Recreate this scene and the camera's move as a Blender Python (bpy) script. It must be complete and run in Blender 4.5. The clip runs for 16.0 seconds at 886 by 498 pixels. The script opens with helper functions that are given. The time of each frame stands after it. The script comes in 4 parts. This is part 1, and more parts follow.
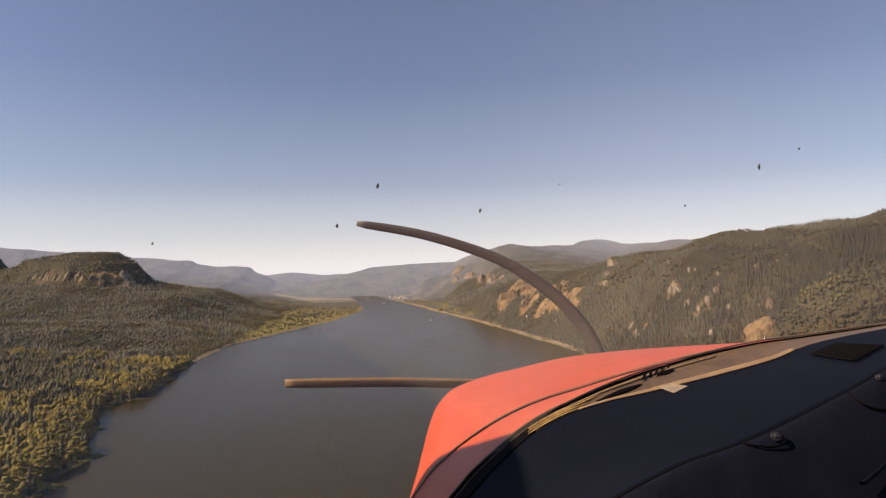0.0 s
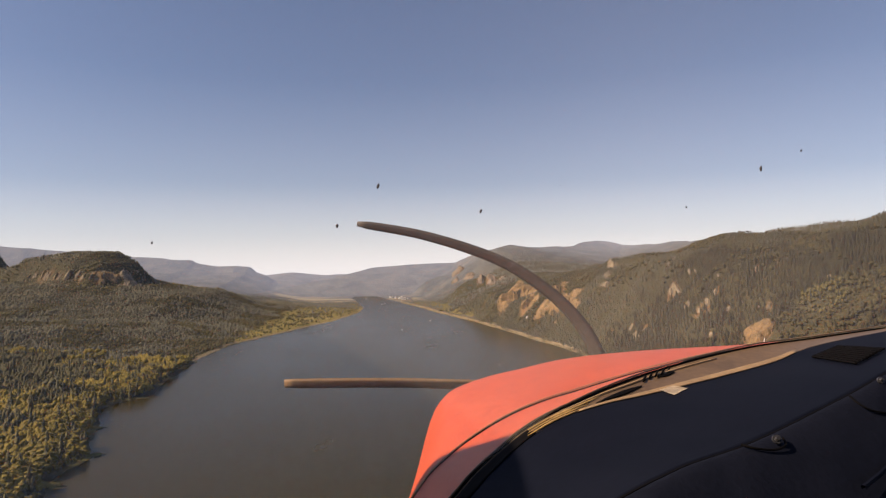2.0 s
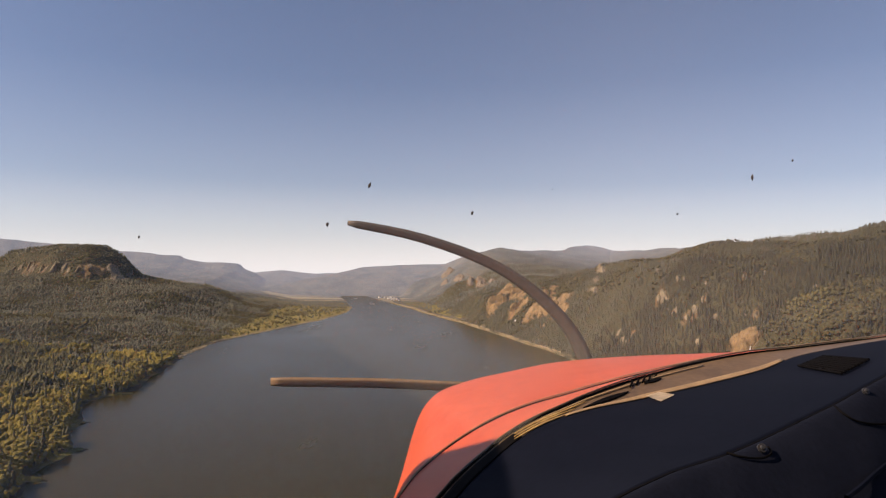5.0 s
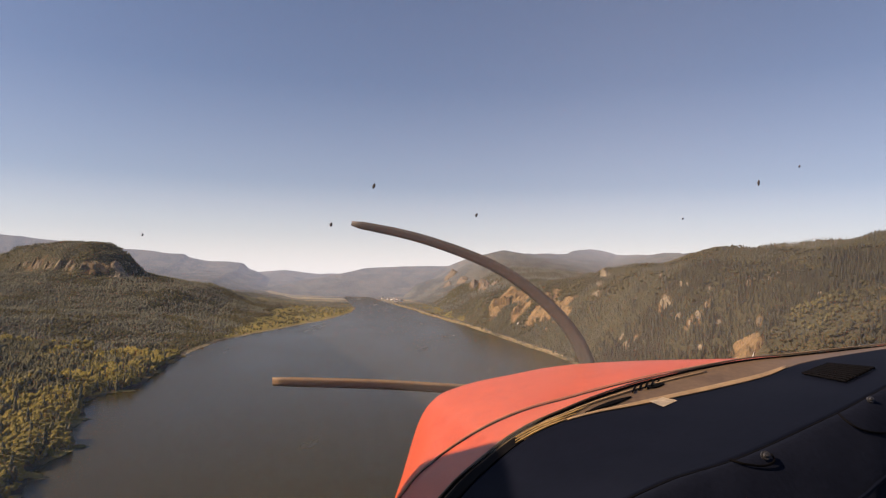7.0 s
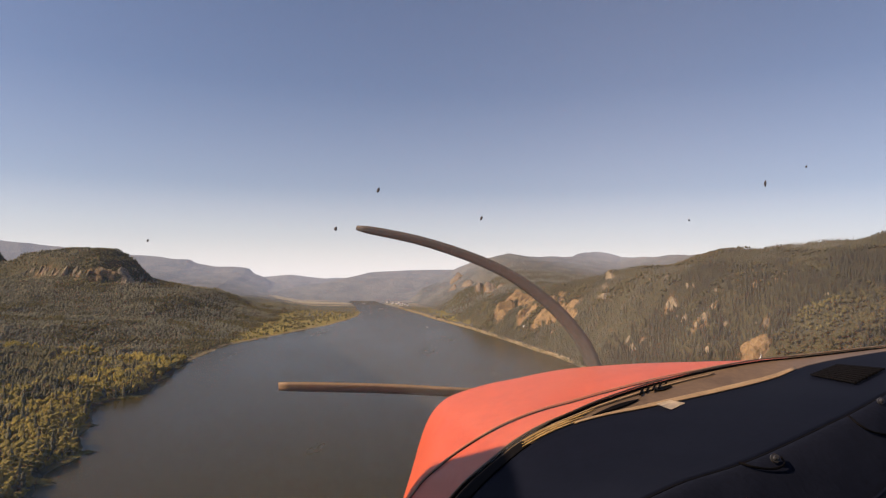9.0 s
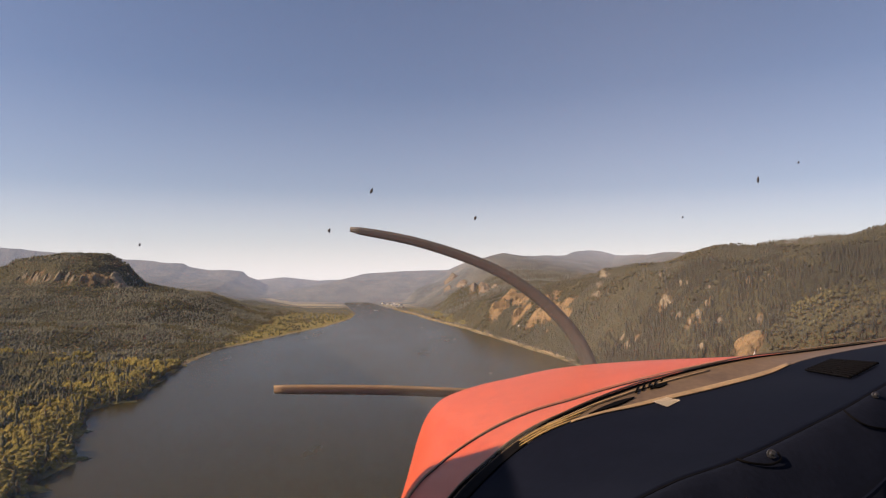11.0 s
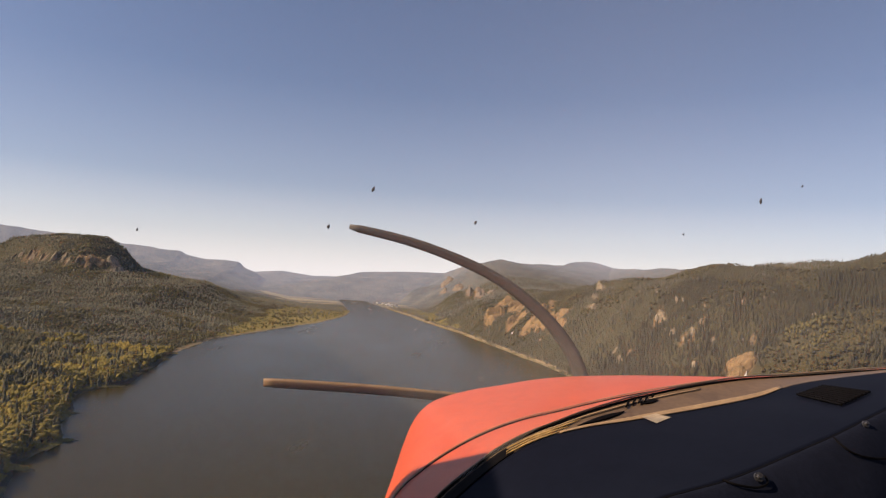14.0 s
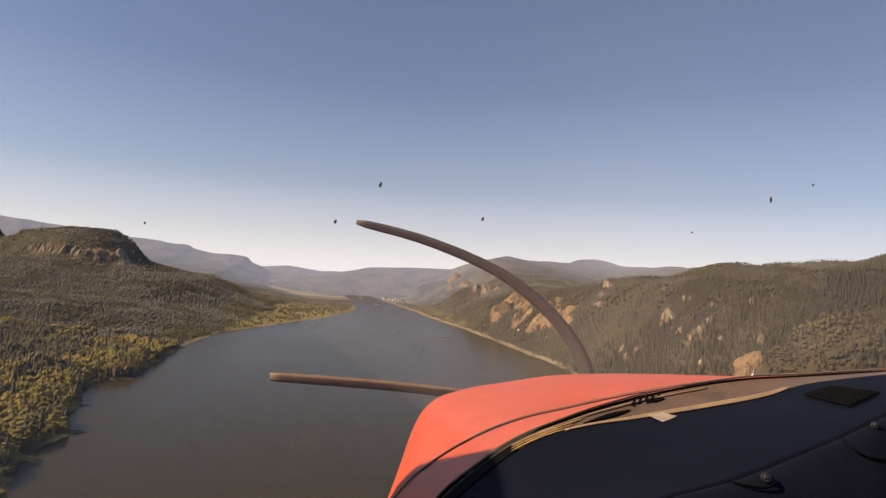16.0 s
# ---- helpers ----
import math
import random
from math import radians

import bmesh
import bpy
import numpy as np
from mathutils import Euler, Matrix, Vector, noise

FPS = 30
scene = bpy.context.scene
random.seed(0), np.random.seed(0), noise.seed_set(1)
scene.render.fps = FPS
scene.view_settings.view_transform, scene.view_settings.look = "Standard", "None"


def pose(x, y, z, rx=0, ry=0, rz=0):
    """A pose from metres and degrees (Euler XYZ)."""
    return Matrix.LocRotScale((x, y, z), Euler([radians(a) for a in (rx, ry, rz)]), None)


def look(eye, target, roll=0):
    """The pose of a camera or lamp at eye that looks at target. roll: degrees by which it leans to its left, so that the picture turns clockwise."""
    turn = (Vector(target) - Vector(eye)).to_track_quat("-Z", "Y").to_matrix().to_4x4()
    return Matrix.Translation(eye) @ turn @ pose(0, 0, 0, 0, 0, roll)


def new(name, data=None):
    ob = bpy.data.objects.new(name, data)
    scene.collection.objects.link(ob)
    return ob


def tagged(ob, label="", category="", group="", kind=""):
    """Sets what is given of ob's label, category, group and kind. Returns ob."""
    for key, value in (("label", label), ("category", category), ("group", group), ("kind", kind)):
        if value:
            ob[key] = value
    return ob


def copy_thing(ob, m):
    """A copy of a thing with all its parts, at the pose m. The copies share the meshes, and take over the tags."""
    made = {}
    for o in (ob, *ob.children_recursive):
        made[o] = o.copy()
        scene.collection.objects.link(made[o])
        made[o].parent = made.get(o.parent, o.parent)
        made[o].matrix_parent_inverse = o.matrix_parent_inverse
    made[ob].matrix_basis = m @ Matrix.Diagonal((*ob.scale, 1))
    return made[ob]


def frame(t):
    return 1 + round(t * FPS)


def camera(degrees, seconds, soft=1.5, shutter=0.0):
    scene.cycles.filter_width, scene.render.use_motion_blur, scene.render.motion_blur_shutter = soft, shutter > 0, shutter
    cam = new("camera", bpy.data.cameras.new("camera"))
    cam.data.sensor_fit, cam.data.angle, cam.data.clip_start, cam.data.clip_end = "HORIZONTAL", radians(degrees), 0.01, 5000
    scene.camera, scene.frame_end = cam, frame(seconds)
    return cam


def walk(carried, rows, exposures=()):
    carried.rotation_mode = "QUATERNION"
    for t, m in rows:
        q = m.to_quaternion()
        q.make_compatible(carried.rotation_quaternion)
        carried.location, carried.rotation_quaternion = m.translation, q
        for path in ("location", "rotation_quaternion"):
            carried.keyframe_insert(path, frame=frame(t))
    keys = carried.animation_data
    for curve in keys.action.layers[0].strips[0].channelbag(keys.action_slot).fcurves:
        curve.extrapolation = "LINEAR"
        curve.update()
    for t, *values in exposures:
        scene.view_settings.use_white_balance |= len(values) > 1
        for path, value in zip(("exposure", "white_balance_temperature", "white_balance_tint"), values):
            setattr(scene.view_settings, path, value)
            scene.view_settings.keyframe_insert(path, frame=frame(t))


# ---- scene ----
cam = camera(70.0, 16.0, soft=1.25)
# seconds, east, north, height over the river, then turn, tilt and lean in degrees
ROWS = [
    (0.0, 0.0, 0.0, 180.0, -0.00, 1.52, -1.24),
    (0.5, -0.3, 18.4, 180.1, -0.06, 1.57, -0.63),
    (1.0, -0.7, 36.7, 180.2, 0.05, 1.58, -0.57),
    (1.5, -1.0, 55.0, 180.1, 0.15, 1.61, -0.76),
    (2.0, -1.5, 73.2, 180.0, 0.03, 1.58, -0.98),
    (2.5, -2.1, 91.2, 179.9, -0.21, 1.53, -1.33),
    (3.0, -2.7, 109.0, 179.7, -0.40, 1.55, -1.16),
    (3.5, -3.5, 126.8, 179.5, -0.47, 1.49, -0.89),
    (4.0, -4.4, 144.5, 179.4, -0.65, 1.52, -0.83),
    (6.5, -10.4, 229.7, 177.6, -0.85, 1.91, 2.13),
    (7.0, -10.1, 246.7, 176.8, -0.53, 1.87, 1.11),
    (7.5, -9.6, 263.5, 175.9, -0.02, 1.98, 0.37),
    (8.0, -9.4, 280.0, 175.1, 0.16, 2.10, 0.62),
    (8.5, -9.6, 296.3, 174.4, 0.09, 2.14, 1.02),
    (9.0, -10.1, 312.3, 173.7, -0.07, 2.19, 0.69),
    (11.5, -15.8, 389.7, 173.2, -0.62, 2.23, -0.11),
    (12.0, -16.9, 405.2, 173.7, -0.93, 2.19, 0.31),
    (12.5, -18.0, 420.5, 174.1, -1.11, 2.23, 0.05),
    (13.0, -18.8, 435.8, 174.3, -1.02, 2.26, 0.09),
    (13.5, -19.5, 450.9, 174.3, -0.70, 2.40, 1.99),
    (14.0, -20.0, 465.8, 174.1, -0.75, 2.50, 3.31),
    (14.5, -20.4, 480.4, 173.9, -0.87, 2.43, 4.16),
    (15.0, -20.6, 495.0, 173.6, -0.83, 2.31, 3.48),
    (15.5, -20.5, 509.7, 173.3, -0.44, 2.18, 3.57),
    (16.0, -20.3, 524.5, 173.0, -0.16, 2.12, 3.83),
]


# The aircraft stands still over the river and the camera sits in its cockpit: the way flown is
# shrunk to some two centimetres, while its turn, tilt and lean are whole.
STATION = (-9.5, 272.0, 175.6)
WAY_SCALE = 1 / 26000


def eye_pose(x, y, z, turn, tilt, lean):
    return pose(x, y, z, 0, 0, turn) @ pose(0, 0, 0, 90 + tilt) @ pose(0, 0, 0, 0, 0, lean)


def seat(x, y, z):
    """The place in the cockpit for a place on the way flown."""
    return [a + (b - a) * WAY_SCALE for a, b in zip(STATION, (x, y, z))]


EXPOSURE, KELVIN, TINT = 0.56, 6700, 25
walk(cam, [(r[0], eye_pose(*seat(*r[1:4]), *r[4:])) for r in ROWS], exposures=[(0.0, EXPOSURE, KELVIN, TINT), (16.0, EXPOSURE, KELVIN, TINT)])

# ---------------------------------------------------------------- light
SUN_AZ, SUN_EL = 258.0, 34.5          # degrees clockwise from north (+y), and above the horizon
world = bpy.data.worlds.new("sky")
scene.world = world
world.use_nodes = True
wn, wl = world.node_tree.nodes, world.node_tree.links
sky = wn.new("ShaderNodeTexSky")
sky.sky_type = "NISHITA"
sky.sun_disc = False
sky.sun_elevation = radians(SUN_EL)
sky.sun_rotation = radians(SUN_AZ)
sky.altitude = 200
sky.air_density, sky.dust_density, sky.ozone_density = 1.0, 0.7, 1.7
co = wn.new("ShaderNodeTexCoord")
lift = wn.new("ShaderNodeVectorMath")     # the land hides the last degree above the horizon
lift.operation = "ADD"
lift.inputs[1].default_value = (0, 0, 0.03)
wl.new(co.outputs["Generated"], lift.inputs[0])
wl.new(lift.outputs[0], sky.inputs[0])
# summer haze: the sky pales to cream towards the horizon, all the way round
up = wn.new("ShaderNodeSeparateXYZ")
wl.new(co.outputs["Generated"], up.inputs[0])
veil = wn.new("ShaderNodeValToRGB")
for k, (p, v) in enumerate(((0.0, 0.85), (0.05, 0.44), (0.13, 0.11), (0.28, 0.0))):
    e = veil.color_ramp.elements[k] if k < 2 else veil.color_ramp.elements.new(p)
    e.position, e.color = p, (v, v, v, 1)
wl.new(up.outputs["Z"], veil.inputs[0])
hazy = wn.new("ShaderNodeMix")
hazy.data_type = "RGBA"
hazy.inputs[7].default_value = (9.3, 9.75, 9.3, 1)
wl.new(veil.outputs[0], hazy.inputs[0])
wl.new(sky.outputs[0], hazy.inputs[6])
wl.new(hazy.outputs[2], wn["Background"].inputs[0])
wn["Background"].inputs[1].default_value = 0.070
sun_data = bpy.data.lights.new("sun", "SUN")
sun_data.energy, sun_data.angle, sun_data.color = 5.0, radians(0.6), (1.0, 0.77, 0.47)
sun = new("sun", sun_data)
az, el = radians(SUN_AZ), radians(SUN_EL)
sun.matrix_world = look((0, 0, 900), Vector((0, 0, 900)) - Vector((math.sin(az) * math.cos(el), math.cos(az) * math.cos(el), math.sin(el))))

# ---------------------------------------------------------------- materials
def nodes_of(name, rough=0.8, metal=0.0):
    m = bpy.data.materials.new(name)
    m.use_nodes = True
    n, l = m.node_tree.nodes, m.node_tree.links
    b = n["Principled BSDF"]
    b.inputs["Roughness"].default_value = rough
    b.inputs["Metallic"].default_value = metal
    return m, n, l, b


def noise_node(n, l, scale, detail=4.0, rough=0.6, vec=None):
    k = n.new("ShaderNodeTexNoise")
    k.inputs["Scale"].default_value, k.inputs["Detail"].default_value, k.inputs["Roughness"].default_value = scale, detail, rough
    if vec is not None:
        l.new(vec, k.inputs["Vector"])
    return k.outputs["Fac"]


def ramp(n, l, fac, stops):
    r = n.new("ShaderNodeValToRGB")
    e = r.color_ramp.elements
    while len(e) < len(stops):
        e.new(0.5)
    for k, (p, c) in zip(e, stops):
        k.position, k.color = p, (*c, 1)
    l.new(fac, r.inputs[0])
    return r.outputs[0]


def mix(n, l, fac, a, b, kind="MIX"):
    m = n.new("ShaderNodeMix")
    m.data_type, m.blend_type = "RGBA", kind
    for k, v in ((0, fac), (6, a), (7, b)):
        if isinstance(v, (int, float)):
            m.inputs[k].default_value = v
        elif isinstance(v, tuple):
            m.inputs[k].default_value = (*v, 1)
        else:
            l.new(v, m.inputs[k])
    return m.outputs[2]


def bump(n, l, b, height, strength, dist):
    k = n.new("ShaderNodeBump")
    k.inputs["Strength"].default_value, k.inputs["Distance"].default_value = strength, dist
    l.new(height, k.inputs["Height"])
    l.new(k.outputs[0], b.inputs["Normal"])


def mat_plain(name, a, c, scale, rough=0.6, metal=0.0, relief=0.0):
    """Two tones blended by noise at the given scale, with a finer grain on top."""
    m, n, l, b = nodes_of(name, rough, metal)
    co = n.new("ShaderNodeTexCoord").outputs["Object"]
    f = noise_node(n, l, scale, 5, 0.6, co)
    g = noise_node(n, l, scale * 9, 3, 0.6, co)
    col = ramp(n, l, f, [(0.35, a), (0.65, c)])
    col = mix(n, l, 0.35, col, ramp(n, l, g, [(0.3, tuple(v * 0.7 for v in a)), (0.7, tuple(min(1, v * 1.25) for v in c))]))
    l.new(col, b.inputs["Base Color"])
    if relief:
        bump(n, l, b, g, 0.5, relief)
    return m


def mat_foliage(name, dark, mid, light, big=0.006):
    m, n, l, b = nodes_of(name, 0.75)
    geo = n.new("ShaderNodeNewGeometry")
    f = noise_node(n, l, big, 4, 0.65, geo.outputs["Position"])
    col = ramp(n, l, f, [(0.38, dark), (0.52, mid), (0.66, light)])
    r = geo.outputs["Random Per Island"]
    col = mix(n, l, 0.32, col, ramp(n, l, r, [(0.0, dark), (0.6, mid), (1.0, light)]))
    fine = noise_node(n, l, 0.7, 3, 0.7, geo.outputs["Position"])
    col = mix(n, l, 0.45, col, ramp(n, l, fine, [(0.34, tuple(v * 0.5 for v in dark)), (0.66, tuple(v * 1.6 for v in mid))]))
    l.new(col, b.inputs["Base Color"])
    b.inputs["Specular IOR Level"].default_value = 0.15
    bump(n, l, b, fine, 0.7, 0.9)
    thin = n.new("ShaderNodeBsdfTranslucent")          # leaves let light through
    l.new(col, thin.inputs[0])
    leaf = n.new("ShaderNodeMixShader")
    leaf.inputs[0].default_value = 0.2
    l.new(b.outputs[0], leaf.inputs[1])
    l.new(thin.outputs[0], leaf.inputs[2])
    l.new(leaf.outputs[0], n["Material Output"].inputs[0])
    return m


CONIFER = mat_foliage("conifer_needles", (0.056, 0.059, 0.034), (0.112, 0.110, 0.056), (0.185, 0.168, 0.074), 0.013)
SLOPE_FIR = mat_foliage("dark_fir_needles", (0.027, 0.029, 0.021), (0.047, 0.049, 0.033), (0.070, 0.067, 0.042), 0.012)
# farther slope firs: haze mixed into the needle colour
SLOPE_WOOD = mat_foliage("hazed_slope_wood", (0.058, 0.063, 0.046), (0.086, 0.089, 0.064), (0.118, 0.114, 0.076), 0.012)
GULLY_LEAF = mat_foliage("gully_leaf", (0.050, 0.049, 0.026), (0.078, 0.073, 0.036), (0.108, 0.096, 0.046), 0.012)
BROADLEAF = mat_foliage("broadleaf", (0.105, 0.096, 0.026), (0.235, 0.198, 0.046), (0.39, 0.31, 0.072), 0.012)
# the next two woods carry the haze of distance in their base colour
MID_WOOD = mat_foliage("hazed_mid_wood", (0.124, 0.128, 0.090), (0.184, 0.182, 0.124), (0.244, 0.230, 0.146), 0.013)
FAR_WOOD = mat_foliage("hazed_distant_wood", (0.108, 0.119, 0.112), (0.14, 0.151, 0.14), (0.175, 0.182, 0.16))
OLIVE_LEAF = mat_foliage("olive_leaf", (0.082, 0.080, 0.038), (0.132, 0.124, 0.056), (0.190, 0.170, 0.074))
BARK = mat_plain("bark", (0.10, 0.075, 0.055), (0.17, 0.14, 0.11), 0.8, 0.9)


def mat_ground():
    """Forest floor, meadow, bare rock and sand, chosen by the cover painted on the land."""
    m, n, l, b = nodes_of("land", 0.92)
    geo = n.new("ShaderNodeNewGeometry").outputs["Position"]
    at = n.new("ShaderNodeAttribute")
    at.attribute_name = "cover"
    sep = n.new("ShaderNodeSeparateColor")
    l.new(at.outputs["Color"], sep.inputs[0])
    big, mid, fine = noise_node(n, l, 0.004, 5, 0.6, geo), noise_node(n, l, 0.03, 5, 0.65, geo), noise_node(n, l, 0.25, 4, 0.7, geo)
    floor = mix(n, l, 0.5, ramp(n, l, mid, [(0.35, (0.046, 0.048, 0.030)), (0.7, (0.078, 0.076, 0.044))]), ramp(n, l, fine, [(0.35, (0.042, 0.042, 0.026)), (0.65, (0.086, 0.080, 0.046))]))
    meadow = mix(n, l, 0.5, ramp(n, l, mid, [(0.35, (0.17, 0.155, 0.05)), (0.65, (0.36, 0.30, 0.09))]), ramp(n, l, fine, [(0.3, (0.11, 0.112, 0.035)), (0.7, (0.36, 0.305, 0.10))]))
    rock = mix(n, l, 0.55, ramp(n, l, mid, [(0.3, (0.15, 0.10, 0.055)), (0.7, (0.33, 0.20, 0.10))]), ramp(n, l, fine, [(0.3, (0.09, 0.07, 0.05)), (0.7, (0.35, 0.23, 0.13))]))
    sand = ramp(n, l, mid, [(0.3, (0.22, 0.185, 0.115)), (0.7, (0.34, 0.29, 0.19))])
    col = mix(n, l, sep.outputs[0], floor, meadow)
    col = mix(n, l, sep.outputs[2], col, sand)
    col = mix(n, l, sep.outputs[1], col, rock)
    l.new(col, b.inputs["Base Color"])
    b.inputs["Specular IOR Level"].default_value = 0.1
    h = n.new("ShaderNodeMath")
    h.operation = "ADD"
    l.new(mid, h.inputs[0])
    l.new(fine, h.inputs[1])
    bump(n, l, b, h.outputs[0], 0.8, 5.0)
    return m


def mat_water():
    m, n, l, b = nodes_of("river_water", 0.25)
    geo = n.new("ShaderNodeNewGeometry").outputs["Position"]
    st = n.new("ShaderNodeMapping")
    st.inputs["Scale"].default_value = (0.012, 0.004, 0.01)
    l.new(geo, st.inputs[0])
    silt = noise_node(n, l, 1.0, 5, 0.6, st.outputs[0])
    col = ramp(n, l, silt, [(0.3, (0.031, 0.0255, 0.0012)), (0.7, (0.037, 0.030, 0.002))])
    l.new(col, b.inputs["Base Color"])
    l.new(ramp(n, l, silt, [(0.3, (0.21,) * 3), (0.7, (0.28,) * 3)]), b.inputs["Roughness"])
    b.inputs["IOR"].default_value = 1.22
    b.inputs["Specular IOR Level"].default_value = 0.27
    b.inputs["Specular Tint"].default_value = (1.0, 0.95, 0.86, 1)
    w = noise_node(n, l, 0.02, 3, 0.5, geo)
    bump(n, l, b, w, 0.05, 1.0)
    return m


LAND, WATER = mat_ground(), mat_water()


def mat_rock(name, dark, mid, light):
    """Broken rock: pale faces, dark crevices and tufts, streaked down the face."""
    m, n, l, b = nodes_of(name, 0.9)
    geo = n.new("ShaderNodeNewGeometry").outputs["Position"]
    st = n.new("ShaderNodeMapping")
    st.inputs["Scale"].default_value = (0.16, 0.16, 0.06)
    l.new(geo, st.inputs[0])
    f, g = noise_node(n, l, 1.0, 6, 0.7, st.outputs[0]), noise_node(n, l, 0.05, 5, 0.65, geo)
    col = ramp(n, l, f, [(0.36, dark), (0.47, mid), (0.66, light)])
    col = mix(n, l, 0.4, col, ramp(n, l, g, [(0.35, dark), (0.6, light)]))
    l.new(col, b.inputs["Base Color"])
    b.inputs["Specular IOR Level"].default_value = 0.1
    bump(n, l, b, f, 1.0, 4.0)
    return m


ROCK = mat_rock("orange_basalt", (0.075, 0.065, 0.042), (0.18, 0.13, 0.074), (0.31, 0.215, 0.112))
GREY_ROCK = mat_rock("grey_basalt", (0.09, 0.081, 0.062), (0.175, 0.152, 0.112), (0.31, 0.268, 0.19))
# pinkish rock of the far cliffs, paled by haze in the colour
PALE_ROCK = mat_rock("pink_rock_with_haze", (0.115, 0.105, 0.09), (0.175, 0.152, 0.125), (0.25, 0.208, 0.17))
GRAVEL = mat_plain("pale_gravel", (0.15, 0.12, 0.075), (0.23, 0.185, 0.12), 0.08, 0.95)
ASPHALT = mat_plain("asphalt", (0.045, 0.045, 0.045), (0.07, 0.068, 0.065), 0.1, 0.9)
WHITE = mat_plain("white_paint", (0.72, 0.70, 0.66), (0.82, 0.80, 0.77), 0.6, 0.6)
SIDING = mat_plain("weathered_siding", (0.30, 0.22, 0.17), (0.42, 0.33, 0.26), 0.5, 0.8)
ROOFING = mat_plain("pale_roofing", (0.55, 0.52, 0.48), (0.70, 0.67, 0.62), 0.4, 0.7)
DARK_ROOF = mat_plain("dark_roofing", (0.09, 0.08, 0.075), (0.15, 0.13, 0.12), 0.4, 0.8)
PANE = mat_plain("window_pane", (0.03, 0.035, 0.04), (0.05, 0.055, 0.06), 0.5, 0.1)
FOAM = mat_plain("falling_water", (0.62, 0.64, 0.66), (0.85, 0.86, 0.87), 0.12, 0.5, relief=0.6)
STEEL = mat_plain("galvanised_steel", (0.35, 0.36, 0.37), (0.48, 0.49, 0.50), 2.0, 0.45, 0.7)


def mat_backdrop():
    """Far ridges whose summer haze is put in as emission, stronger with distance."""
    m, n, l, b = nodes_of("glowing_haze_distance", 1.0)
    geo = n.new("ShaderNodeNewGeometry").outputs["Position"]
    f = noise_node(n, l, 0.010, 6, 0.7, geo)
    g = noise_node(n, l, 0.05, 4, 0.7, geo)
    col = mix(n, l, 0.4, ramp(n, l, f, [(0.38, (0.035, 0.042, 0.036)), (0.62, (0.12, 0.115, 0.088))]), ramp(n, l, g, [(0.35, (0.045, 0.05, 0.04)), (0.65, (0.12, 0.115, 0.09))]))
    l.new(col, b.inputs["Base Color"])
    at = n.new("ShaderNodeAttribute")
    at.attribute_name = "cover"
    cs = n.new("ShaderNodeSeparateColor")
    l.new(at.outputs["Color"], cs.inputs[0])
    l.new(mix(n, l, cs.outputs[0], col, ramp(n, l, g, [(0.35, (0.20, 0.18, 0.09)), (0.65, (0.36, 0.30, 0.16))])), b.inputs["Base Color"])
    b.inputs["Specular IOR Level"].default_value = 0.0
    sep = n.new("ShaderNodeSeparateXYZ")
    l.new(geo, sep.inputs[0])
    # haze as a glow of the ridges, growing from south to north
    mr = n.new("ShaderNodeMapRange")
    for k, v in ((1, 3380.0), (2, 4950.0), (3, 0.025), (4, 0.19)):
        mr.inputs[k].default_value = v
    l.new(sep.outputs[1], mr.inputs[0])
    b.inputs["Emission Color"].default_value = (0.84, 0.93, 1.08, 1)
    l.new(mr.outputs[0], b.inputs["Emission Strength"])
    h = mix(n, l, 0.5, f, g)
    bump(n, l, b, h, 1.0, 26.0)
    return m


DISTANCE = mat_backdrop()

# ---------------------------------------------------------------- the shape of the land
SHORE_L = np.array([(-600, -390), (400, -372), (518, -352), (580, -335), (639, -310), (735, -311), (800, -345), (880, -350), (930, -387), (985, -404), (1080, -450), (1130, -450), (1176, -427), (1240, -447), (1385, -474), (1530, -499), (1770, -519), (1920, -482), (2100, -446), (2370, -384), (2550, -364), (2795, -346), (3040, -365), (3600, -470), (4000, -552), (5200, -680)], float)
SHORE_R = np.array([(-600, 900), (600, 560), (1000, 370), (1184, 317), (1290, 287), (1480, 266), (1640, 236), (1760, 202), (1900, 172), (2180, 112), (2480, 28), (2750, -50), (3000, -105), (3200, -165), (3600, -270), (4216, -435), (5200, -540)], float)


def hash01(i, j, s):
    v = np.sin(i * 127.1 + j * 311.7 + s * 74.7) * 43758.5453
    return v - np.floor(v)


def rough(x, y, size, octaves=4, seed=0):
    """Smooth noise from about -1 to 1, with features of that size in metres."""
    out, amp, tot = 0.0, 1.0, 0.0
    for o in range(octaves):
        u, v = x / size + 17.3 * o, y / size + 9.1 * o
        i, j = np.floor(u), np.floor(v)
        f, g = u - i, v - j
        f, g = f * f * (3 - 2 * f), g * g * (3 - 2 * g)
        s = seed + o * 13
        a, b, c, d = hash01(i, j, s), hash01(i + 1, j, s), hash01(i, j + 1, s), hash01(i + 1, j + 1, s)
        out = out + amp * ((a * (1 - f) + b * f) * (1 - g) + (c * (1 - f) + d * f) * g - 0.5) * 2
        tot += amp
        amp, size = amp * 0.5, size * 0.5
    return out / tot


def shore_l(y):
    return np.interp(y, SHORE_L[:, 0], SHORE_L[:, 1]) + rough(y * 0.0 + 7.0, y, 46, 3, 91) * 6


def shore_r(y):
    return np.interp(y, SHORE_R[:, 0], SHORE_R[:, 1]) + rough(y * 0.0 + 3.0, y, 60, 3, 92) * 6


